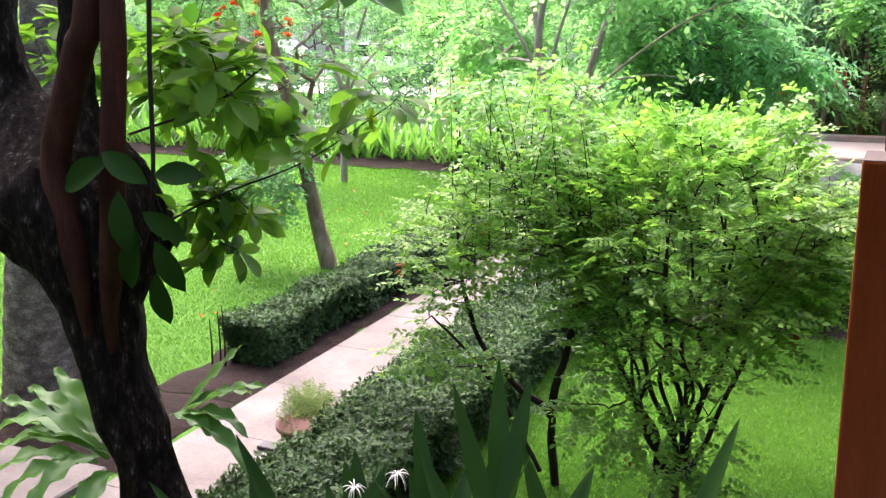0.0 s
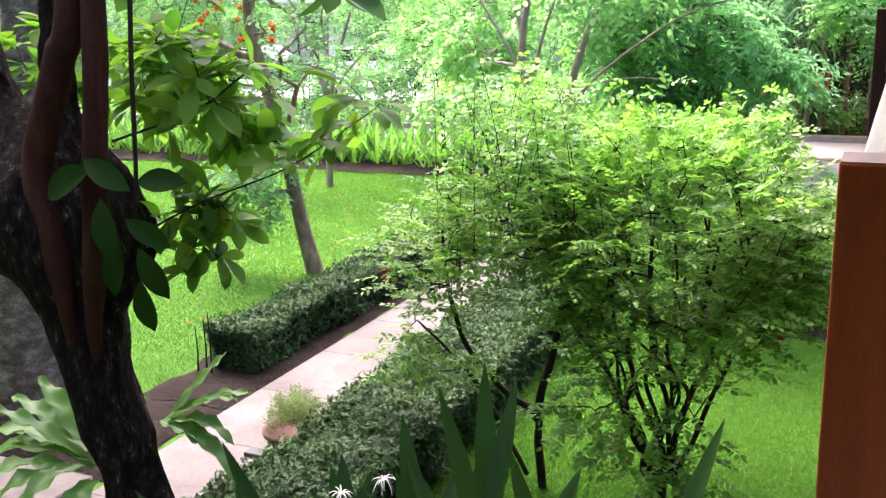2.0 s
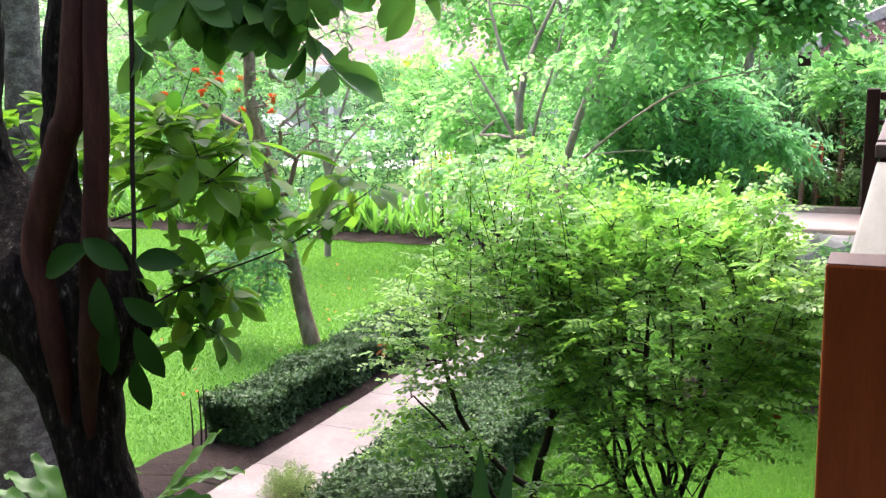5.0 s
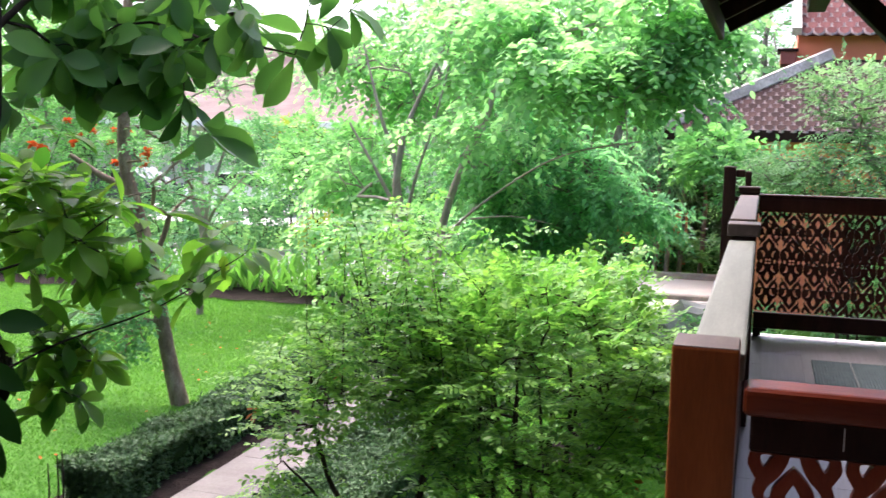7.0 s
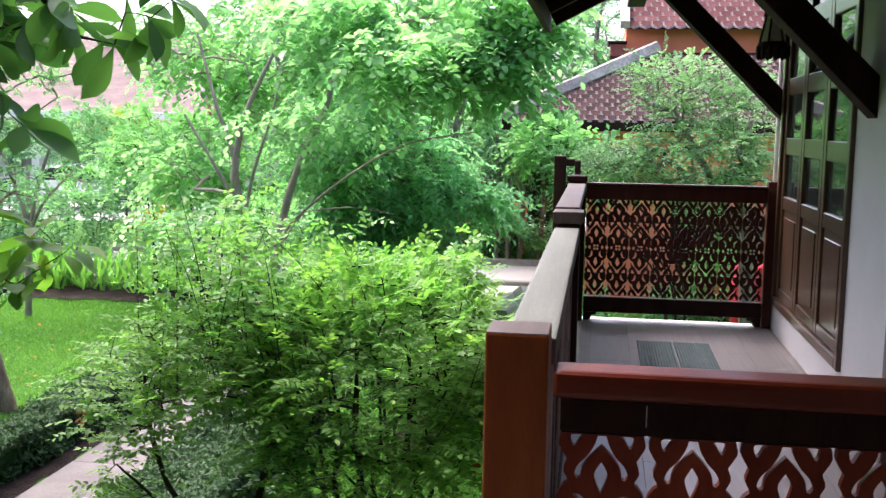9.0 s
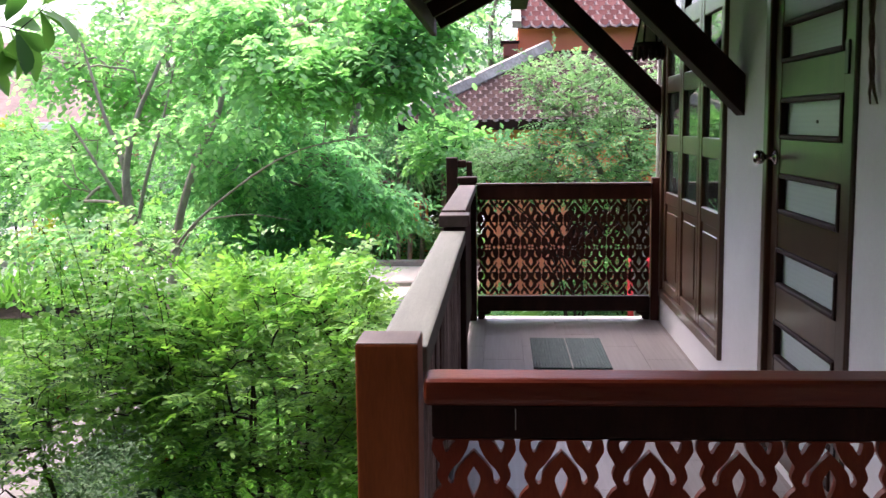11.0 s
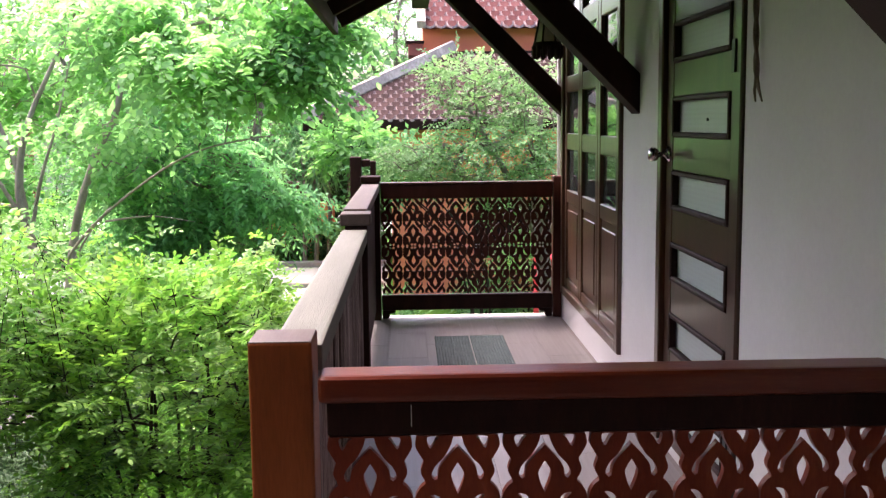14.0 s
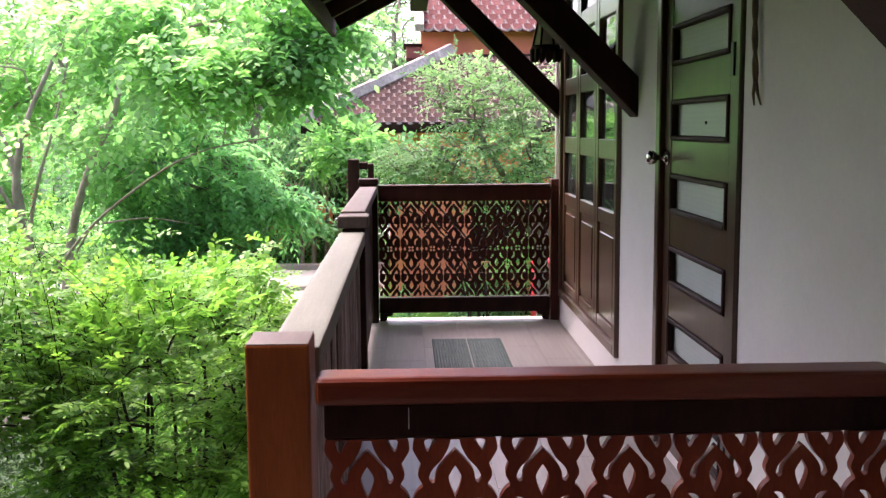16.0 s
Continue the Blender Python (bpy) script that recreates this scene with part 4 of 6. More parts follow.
for s in (0, 1):
    pts = [(WALL - 0.014 + 0.0035 * math.cos(k * 0.9 + s * 3.14), 2.632 - 0.01 * (k / 30) - 0.022 * (k / 30) ** 5 + 0.0038 * math.sin(k * 0.9 + s * 3.14), 1.9 - 0.022 * k) for k in range(30)]
    e = pts[-1]
    pts += [(e[0], e[1] + (0.012 if s else -0.016), e[2] - 0.03), (e[0] + 0.004, e[1] + (0.014 if s else -0.03), e[2] - 0.06)]
    wood_part("strand", [tube(pts, [0.0052] * 30 + [0.004, 0.002], 6)], rope, cord)

frame_g = thing("garden_gate_frame", "dark red wooden post frame standing beyond the veranda", "frame", (-0.33, 7.1, GROUND))
part("upright", boxes(((-0.42, 7.05, GROUND), (-0.34, 7.13, 0.93)), bevel=0.005), dark_wood, frame_g)
part("upright", boxes(((-0.28, 7.05, GROUND), (-0.24, 7.13, 0.90)), bevel=0.005), dark_wood, frame_g)
part("cross_rail", boxes(((-0.339, 7.06, 0.86), (-0.281, 7.12, 0.91)), bevel=0.005), dark_wood, frame_g)
for k in range(5):
    part("cross_rail", boxes(((-0.339, 7.075, 0.70 - 0.2 * k), (-0.281, 7.105, 0.73 - 0.2 * k)), bevel=0.004), dark_wood, frame_g)

# ---------------------------------------------------------------- neighbouring house
house = thing("neighbour_house", "orange plastered house with hipped brown tile roof", "house", (4, 20, GROUND))
part("wall", boxes(((-0.3, 16.4, GROUND), (1.02, 16.6, 1.3)), ((1.02, 16.4, GROUND), (2.4, 16.6, -1.05)), ((1.02, 16.4, -0.1), (2.4, 16.6, 1.3)), ((2.4, 16.4, GROUND), (8, 16.6, 1.3)), ((-0.3, 16.6, GROUND), (-0.1, 24, 1.3)), ((7.8, 16.6, GROUND), (8.0, 24, 1.3)), ((-0.1, 23.8, GROUND), (7.8, 24, 1.3))), orange_plaster, house)
win = part("window", boxes(((1.02, 16.45, -1.05), (1.1, 16.55, -0.1)), ((2.32, 16.45, -1.05), (2.4, 16.55, -0.1)), ((1.1, 16.45, -1.05), (2.32, 16.55, -0.98)), ((1.1, 16.45, -0.17), (2.32, 16.55, -0.1)), ((1.68, 16.45, -0.98), (1.74, 16.55, -0.17)), bevel=0.006), dark_wood, house)
for a, b in ((1.1, 1.68), (1.74, 2.32)):
    part("panel", boxes(((a, 16.485, -0.98), (b, 16.505, -0.17))), dark_wood, win)
part("inner_wall", boxes(((0.2, 18.6, GROUND), (5, 18.7, 1.2))), dark_wood, house)

# hip roof: eave corner, slope towards the back, cement hips
RISE = 0.5
bm = bmesh.new()
k = 2.45
c = [(-1.62, 16, 1.2), (9.3, 16, 1.2), (9.3, 25.2, 1.2), (-1.62, 25.2, 1.2), (-1.62 + k, 16 + k, 1.2 + k * RISE), (9.3 - k, 16 + k, 1.2 + k * RISE), (9.3 - k, 25.2 - k, 1.2 + k * RISE), (-1.62 + k, 25.2 - k, 1.2 + k * RISE)]
v = [bm.verts.new(p) for p in c]
for f in ((0, 1, 5, 4), (1, 2, 6, 5), (2, 3, 7, 6), (3, 0, 4, 7), (4, 5, 6, 7), (3, 2, 1, 0)):
    bm.faces.new([v[i] for i in f])
lower = part("roof", bm, roof_under, house, "hipped roof of brown clay fish-scale tiles")
part("eave_board", boxes(((-1.62, 15.965, 1.05), (9.3, 15.998, 1.22)), ((-1.655, 15.965, 1.05), (-1.622, 25.2, 1.22)), bevel=0.004), dark_wood, house)
hip = bar((-1.66, 15.96, 1.27), (-1.62 + k, 16 + k, 1.2 + k * RISE + 0.10), 0.21, 0.12, 0.03)
part("hip_ridge", hip, hip_cement, house, "pale mossy cement hip ridge")
hip = bar((-1.62, 25.2, 1.27), (-1.62 + k, 25.2 - k, 1.2 + k * RISE + 0.10), 0.26, 0.14, 0.03)
part("hip_ridge", hip, hip_cement, house, "pale mossy cement hip ridge")


def tile_mesh(name, w, ln, mat):
    """A fish-scale roof tile lying in x (across) and -y (down the slope), with a worn sloping rim."""
    bm = bmesh.new()
    out = [(-0.5, 0), (-0.5, -0.55), (-0.30, -0.84), (0, -1.0), (0.30, -0.84), (0.5, -0.55), (0.5, 0)]
    top = [bm.verts.new((x * w * 0.80, y * ln * (0.86 if y else 1), 0.024)) for x, y in out]
    low = [bm.verts.new((x * w, y * ln, -0.004)) for x, y in out]
    bm.faces.new(list(reversed(top)))
    for i in range(6):
        bm.faces.new((top[i], top[i + 1], low[i + 1], low[i])).material_index = 1
    me = bpy.data.meshes.new(name)
    bmesh.ops.recalc_face_normals(bm, faces=bm.faces)
    bm.to_mesh(me)
    bm.free()
    me.materials.append(mat)
    me.materials.append(roof_edge)
    return me


# upper storey of the neighbouring house
part("upper_wall", boxes(((0.27, 18.75, 2.3), (6.5, 18.95, 2.86)), ((0.27, 18.95, 2.3), (0.47, 23, 2.86))), orange_plaster, house)
part("upper_opening", boxes(((0.0, 18.6, 2.36), (0.26, 19.4, 2.58)), bevel=0.01), red_brown_paint, house)
part("gable_cap", boxes(((-0.05, 18.56, 2.582), (0.29, 19.45, 2.63)), bevel=0.01), dark_wood, house)
bm = bmesh.new()
q = [bm.verts.new(p) for p in ((0.3, 18.5, 2.85), (6.8, 18.5, 2.85), (6.8, 21.5, 4.74), (0.3, 21.5, 4.74), (0.3, 21.5, 2.85), (6.8, 21.5, 2.85))]
for f in ((0, 1, 2, 3), (0, 3, 4), (1, 5, 2), (0, 4, 5, 1), (3, 2, 5, 4)):
    bm.faces.new([q[i] for i in f])
uroof = part("upper_roof", bm, roof_red, house, "steep upper roof of red clay tiles")
part("barge_board", bar((0.24, 18.46, 2.9), (0.24, 21.5, 4.8), 0.16, 0.14), hip_cement, house, "pale cement verge")

# bead added to give the bright line where the wall corner catches light
bm = bmesh.new()
lathe(bm, [(0.0, 0.0), (0.016, 0.0), (0.016, 2.2), (0.0, 2.2)], (WALL - 0.004, 6.062, 0.0), 12)
tagged(part("lit_corner_bead", bm, white_paint, None), "added white bead standing for the brightly lit house corner", "trim", "", "structure")

# ---------------------------------------------------------------- garden: the large shrub
SMALL = leaf_shape(0.52, 0.12, 0.12, 2, 0.5)
LONG = leaf_shape(0.34, 0.12, 0.15, 2, 0.45)
OVAL = leaf_shape(0.50, 0.10, 0.14, 4, 0.5)
ROUND = leaf_shape(0.62, 0.12, 0.12, 4, 0.5)
OBOVATE = leaf_shape(0.45, 0.16, 0.24, 7, 0.66)
NARROW = leaf_shape(0.40, 0.14, 0.22, 6, 0.62)
BROAD = leaf_shape(0.42, 0.2, 0.2, 6, 0.54)


def limb(*rows, steps=6):
    return smooth_line(rows, steps)


def knotty(piece, amount):
    """Lumps and furrows on a limb."""
    v, t = piece
    v = v.copy()
    for i, p in enumerate(v):
        q = Vector(p)
        v[i] += amount * (np.array(noise.noise_vector(q * 3.5)) + 0.5 * np.array(noise.noise_vector(Vector((q.x * 16, q.y * 16, q.z * 7)))))
    return v, t


def make_shrub():
    s = thing("large_shrub", "large many-stemmed shrub with fresh yellow-green tips on the lawn", "shrub", (-1.6, 5.4, GROUND))
    limbs = [
        limb((-2.0, 5.3, GROUND, 0.027), (-2.03, 5.3, -1.5, 0.026), (-2.04, 5.3, -1.33, 0.024), (-2.2, 5.28, -1.22, 0.020), (-2.35, 5.3, -1.1, 0.018), (-2.5, 5.3, -0.91, 0.016), (-2.6, 5.3, -0.54, 0.012), (-2.62, 5.3, -0.2, 0.007)),
        limb((-2.04, 5.3, -1.36, 0.031), (-2.0, 5.28, -1.15, 0.026), (-1.93, 5.3, -0.9, 0.023), (-1.9, 5.35, -0.5, 0.020), (-1.95, 5.35, -0.05, 0.013)),
        limb((-2.1, 5.3, -1.72, 0.016), (-2.19, 5.3, -1.55, 0.015), (-2.36, 5.28, -1.25, 0.014), (-2.5, 5.25, -1.05, 0.010), (-2.75, 5.2, -0.8, 0.006)),
        limb((-1.33, 5.35, GROUND, 0.05), (-1.32, 5.35, -1.6, 0.046), (-1.33, 5.35, -1.45, 0.04)),
    ]
    fan = [(-1.02, 5.3, -0.62, 0.024), (-1.12, 5.45, -0.55, 0.02), (-1.25, 5.2, -0.6, 0.018), (-1.36, 5.3, -0.55, 0.019), (-1.5, 5.25, -0.62, 0.02), (-1.62, 5.4, -0.55, 0.018),
           (-1.72, 5.28, -0.7, 0.02), (-1.5, 5.75, -0.5, 0.017), (-0.92, 5.65, -0.5, 0.018), (-1.2, 5.7, -0.45, 0.016), (-1.82, 5.45, -0.6, 0.017)]
    for k, (x, y, z, rad) in enumerate(fan):
        foot = (-1.33 + 0.09 * math.cos(2.4 * k), 5.35 + 0.07 * math.sin(2.4 * k))
        rows = [(foot[0], foot[1], -1.62 + 0.02 * (k % 4), rad)]
        for f in (0.22, 0.42, 0.6, 0.8, 1.0):
            spread = f ** 0.75
            rows.append((foot[0] + (x - foot[0]) * spread + rng.normal(0, 0.034), foot[1] + (y - foot[1]) * spread + rng.normal(0, 0.03), -1.6 + (z + 1.6) * f, rad * (1 - 0.42 * f)))
        rows.append((x + rng.normal(0, 0.08), y, z + 0.45, rad * 0.35))
        limbs.append(limb(*rows))
        if k % 2 == 0:
            a, b = rows[2], rows[3]
            limbs.append(limb((*a[:3], rad * 0.6), (a[0] + rng.normal(0, 0.09), a[1] - 0.04, (a[2] + b[2]) / 2 + 0.08, rad * 0.5), (a[0] + rng.normal(0, 0.16), a[1] - 0.06, b[2] + 0.22, rad * 0.3)))
    pts = np.vstack([
        blob(1100, (-1.25, 5.4, -0.2), (0.84, 0.9, 0.62), 0.6, -0.7),
        blob(220, (-2.1, 5.3, -0.15), (0.55, 0.7, 0.5), 0.2, -0.8),
        blob(100, (-2.6, 5.3, -0.4), (0.42, 0.5, 0.4), 0.2),
        blob(110, (-0.8, 5.4, -0.34), (0.34, 0.5, 0.3), 0.2),
        blob(55, (-1.45, 5.15, -0.8), (0.72, 0.5, 0.25), 0.1),
        blob(46, (-1.5, 5.1, -1.2), (0.62, 0.35, 0.24), 0.1),
        blob(40, (-2.6, 5.1, -1.0), (0.42, 0.35, 0.2), 0.1),
        blob(14, (-1.2, 5.0, -1.45), (0.4, 0.2, 0.14), 0.1),
    ])
    pts = pts[~((pts[:, 2] > 0.08) & (pts[:, 0] > -0.82 + 0.5 * (0.35 - pts[:, 2])))]
    main, wood, dirs = grow(limbs, pts, 0.14, 0.0017, 0.46, 0.05)
    tops = np.vstack([blob(26, (-1.6, 5.3, 0.12), (1.0, 0.6, 0.3), 0.1, 0.0), blob(9, (-2.3, 5.25, 0.0), (0.4, 0.4, 0.3), 0.1, -0.6)])
    shoots = []
    for x, y, z in tops:
        h = rng.uniform(0.12, 0.42) * (1.55 if x < -2.0 else 0.9)
        lean = rng.normal(0, 0.1, 2)
        low = 0.6 if x < -2.0 else 0.3
        line = np.array([(x + lean[0] * -0.7, y - lean[1] * 0.7, z - low), (x + lean[0] * 0.2, y + lean[1] * 0.2, z + h * 0.25), (x + lean[0], y + lean[1], z + h)])
        shoots.append(smooth_line(line, 6))
    wood += [tube(l, np.linspace(0.0034, 0.001, len(l)), 4) for l in shoots]
    for piece in main:
        wood_part("stem", [knotty(piece, 0.008)], bark_shrub, s)
    wood_part("branchwork", wood, bark_shrub, s)
    out = unit(pts - np.array([-1.5, 5.35, -0.7])) + dirs * 0.7
    out[:, 2] = out[:, 2] * 0.5
    high = pts[:, 2] + rng.normal(0, 0.14, len(pts)) > 0.16
    back = (-out + rng.normal(0, 0.6, pts.shape)) * (1, 1, 0.5)
    leaf_part("leaves", join([sprays(OVAL, pts[~high], out[~high], 12, 0.19, 0.052, 0.1, 0.85, 0.15), sprays(OVAL, pts[~high] - 0.04, back[~high], 12, 0.18, 0.050, 0.1, 0.85, 0.15)]), leaf_shrub, s)
    st = np.vstack([l[5:] for l in shoots])
    sd = rng.normal(0, 1, (len(st), 3)) * (1, 1, 0.35) + np.array([0, 0, 0.25])
    leaf_part("young_leaves", join([sprays(OVAL, pts[high], out[high], 12, 0.19, 0.052, 0.12, 0.85, 0.15), sprays(OVAL, pts[high], back[high], 12, 0.18, 0.050, 0.12, 0.85, 0.15), sprays(OVAL, st, sd, 9, 0.16, 0.052, 0.25)]), leaf_young, s, "fresh yellow-green leaf sprays")
    for k in rng.permutation(np.nonzero(pts[:, 2] < -0.2)[0])[:9]:
        v, t = sprays(OVAL, pts[k:k + 1] + (0, -0.08, -0.03), np.array([[0.4, -1, -0.3]]), 5, 0.1, 0.06, 0.4)
        leaf_part("dead_leaf", (v, t), leaf_dead, s, "withered orange-brown leaves")
    return s


make_shrub()


# ---------------------------------------------------------------- near tree with reddish stems
def make_near_tree():
    t = thing("veranda_tree", "dark forked tree with smooth reddish stems and broad leaves", "tree", (-3.3, 3.4, GROUND))
    trunk = [
        limb((-3.2, 3.4, GROUND, 0.19), (-3.34, 3.4, -1.2, 0.148), (-3.48, 3.4, -0.7, 0.15), (-3.55, 3.4, -0.28, 0.188), (-3.62, 3.42, 0.0, 0.31), (-3.76, 3.46, 0.18, 0.37), (-3.92, 3.48, 0.38, 0.27), (-4.05, 3.47, 0.62, 0.13), (-4.05, 3.45, 0.9, 0.085), (-4.02, 3.5, 1.6, 0.08), (-3.9, 3.5, 2.8, 0.07)),
        limb((-3.54, 3.42, -0.4, 0.11), (-3.5, 3.46, 0.0, 0.25), (-3.58, 3.48, 0.25, 0.22), (-3.63, 3.48, 0.5, 0.12), (-3.62, 3.47, 0.8, 0.06), (-3.58, 3.5, 1.4, 0.055), (-3.45, 3.5, 2.8, 0.05)),
    ]
    red = [
        limb((-3.5, 3.3, -0.6, 0.006), (-3.49, 3.25, -0.35, 0.03), (-3.48, 3.225, -0.1, 0.055), (-3.51, 3.225, 0.1, 0.068), (-3.55, 3.22, 0.38, 0.066), (-3.44, 3.22, 0.65, 0.066), (-3.35, 3.22, 0.85, 0.064), (-3.25, 3.22, 1.15, 0.06), (-3.1, 3.3, 2.8, 0.05)),
        limb((-3.44, 3.34, -0.7, 0.006), (-3.41, 3.3, -0.4, 0.03), (-3.35, 3.27, -0.15, 0.048), (-3.27, 3.23, 0.1, 0.055), (-3.22, 3.22, 0.45, 0.054), (-3.17, 3.22, 0.8, 0.052), (-3.14, 3.22, 1.2, 0.05), (-3.05, 3.3, 2.8, 0.045)),
    ]
    vine = limb((-3.3, 3.4, -0.1, 0.008), (-3.12, 3.32, 0.25, 0.009), (-3.06, 3.3, 0.8, 0.01), (-3.02, 3.3, 1.3, 0.01), (-3.0, 3.3, 2.2, 0.01))
    low = np.vstack([
        blob(24, (-3.0, 3.75, 0.74), (0.34, 0.3, 0.36), 0.2),
        blob(16, (-3.2, 3.85, 0.85), (0.25, 0.15, 0.3), 0.2),
        blob(7, (-2.75, 3.75, 0.5), (0.3, 0.2, 0.16), 0.2),
        blob(20, (-3.18, 3.7, 0.15), (0.18, 0.15, 0.36), 0.2),
        blob(12, (-3.95, 3.95, 0.75), (0.3, 0.2, 0.25), 0.2),
        blob(14, (-4.2, 4.1, 0.85), (0.35, 0.25, 0.3), 0.2),
        blob(12, (-3.55, 3.9, 0.7), (0.2, 0.2, 0.3), 0.2),
        np.array([(-2.15, 3.7, 0.64), (-2.3, 3.7, 0.55), (-2.45, 3.7, 0.5), (-2.6, 3.68, 0.4), (-2.3, 3.7, 0.72), (-2.85, 3.65, 0.12), (-2.95, 3.65, -0.05)]),
    ])
    high = np.vstack([
        blob(40, (-2.75, 3.7, 1.62), (0.75, 0.4, 0.36), 0.2),
        blob(3, (-3.0, 3.6, 1.3), (0.3, 0.3, 0.2), 0.2),
        blob(16, (-2.85, 3.7, 1.42), (0.45, 0.2, 0.14), 0.2),
        np.array([(-2.33, 3.7, 1.1), (-2.45, 3.7, 1.22), (-2.6, 3.7, 1.3), (-1.95, 3.7, 1.42), (-1.8, 3.7, 1.52), (-2.1, 3.7, 1.5), (-1.7, 3.75, 1.62), (-1.9, 3.75, 1.66), (-2.2, 3.72, 1.62)]),
        # crown clumps above the view, added for the shade they cast
        blob(40, (-2.9, 4.2, 3.3), (1.5, 1.7, 0.65), 0.2),
        blob(60, (-4.3, 3.8, 3.5), (1.6, 2.0, 0.7), 0.2),
        blob(22, (-3.4, 4.9, 3.6), (1.6, 1.0, 0.6), 0.2),
        blob(30, (-3.2, 2.2, 3.2), (1.4, 1.0, 0.5), 0.2),
    ])
    starters = [limb((-3.25, 3.4, 0.05, 0.006), (-3.0, 3.6, 0.2, 0.005), (-2.6, 3.7, 0.36, 0.0035), (-2.2, 3.7, 0.6, 0.0025)),
                limb((-3.2, 3.3, 0.5, 0.006), (-3.0, 3.6, 0.6, 0.005), (-2.8, 3.7, 0.75, 0.004)),
                limb((-3.15, 3.28, 1.4, 0.018), (-2.9, 3.6, 1.75, 0.012), (-2.4, 3.7, 1.7, 0.015), (-2.1, 3.7, 1.45, 0.008)),
                limb((-3.1, 3.3, 2.2, 0.05), (-2.8, 2.8, 2.9, 0.04), (-2.4, 2.2, 3.2, 0.02)), limb((-3.8, 3.5, 2.4, 0.06), (-4.2, 2.8, 3.1, 0.04), (-4.4, 2.0, 3.4, 0.02))]
    main, wood, d1 = grow(starters, np.vstack([low, high]), 0.12, 0.002, 0.4, 0.04)
    wood_part("trunk", [knotty(tube(l[:, :3], l[:, 3], 36), 0.04) for l in trunk], bark_dark, t)
    for l in red:
        wood_part("stem", [knotty(tube(l[:, :3], l[:, 3], 16), 0.008)], bark_red, t, "smooth reddish-brown stem")
    wood_part("vine", [tube(vine[:, :3], vine[:, 3], 6)], bark_shrub, t)
    wood_part("branchwork", main + wood, bark_shrub, t)
    nl = len(low)
    leaf_part("low_leaves", whorls(NARROW, low, d1[:nl] * 0.6 + (0.25, -0.1, 0.6), 6, 0.19, 0.9), leaf_big, t, "broad glossy mid-green leaves")
    leaf_part("upper_leaves", whorls(OBOVATE, high, d1[nl:] + (0.1, 0, -0.35), 7, 0.21, 0.85, 0.4), leaf_upper, t, "dark rounded leaves of the overhanging canopy")
    # front leaves carry the shade of the crown in their dark colour
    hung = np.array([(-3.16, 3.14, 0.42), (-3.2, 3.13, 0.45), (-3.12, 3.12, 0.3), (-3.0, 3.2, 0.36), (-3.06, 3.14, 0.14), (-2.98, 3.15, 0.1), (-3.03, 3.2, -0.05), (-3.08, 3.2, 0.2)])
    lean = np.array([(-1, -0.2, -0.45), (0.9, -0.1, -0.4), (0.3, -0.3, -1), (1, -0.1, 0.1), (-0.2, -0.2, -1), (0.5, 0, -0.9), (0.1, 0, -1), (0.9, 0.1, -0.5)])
    leaf_part("front_leaves", scatter(BROAD, hung, lean, np.tile([0.2, -1.0, 0.5], (8, 1)), np.array([0.3, 0.24, 0.26, 0.24, 0.26, 0.24, 0.24, 0.22])), leaf_shaded, t, "large dark hanging leaves")
    pick = rng.permutation(nl)[:16]
    leaf_part("young_leaves", whorls(BROAD, low[pick] + (0.03, -0.02, 0.05), d1[:nl][pick], 2, 0.15, 0.8), leaf_big_young, t, "bright young leaves")
    return t


make_near_tree()


def frond(base, angle, length, rise, width, droop, wave=0.0, strap=False, keel=0.35):
    """One long leaf: an arched, folded blade with a pointed tip; strap leaves keep their width."""
    n = 14
    c, s = math.cos(angle), math.sin(angle)
    v = []
    for i in range(n + 1):
        f = i / n
        r, z = length * f * (1 - 0.18 * f), rise * f - droop * f ** 2.2
        if strap:
            w = width * 0.5 * min(1.0, (1 - f) * 3.6) ** 0.8 * (0.8 + 0.4 * f)
        else:
            w = width * 0.5 * (0.18 * (1 - f) + math.sin(math.pi * f ** 0.85) ** 0.75 * 0.95)
        w = max(w, 0.0015)
        wob = wave * math.sin(f * 23 + angle * 3) * min(1.0, 3 * f)
        for side in (-1, -0.5, 0, 0.5, 1):
            v.append((base[0] + c * r - s * w * side, base[1] + s * r + c * w * side, base[2] + z + abs(side) * w * keel + abs(side) ** 2 * wob * (1 if side > 0 else -1)))
    t = []
    for i in range(n):
        for k in range(4):
            a = i * 5 + k
            t += [(a, a + 1, a + 6), (a, a + 6, a + 5)]
    return np.array(v), np.array(t)


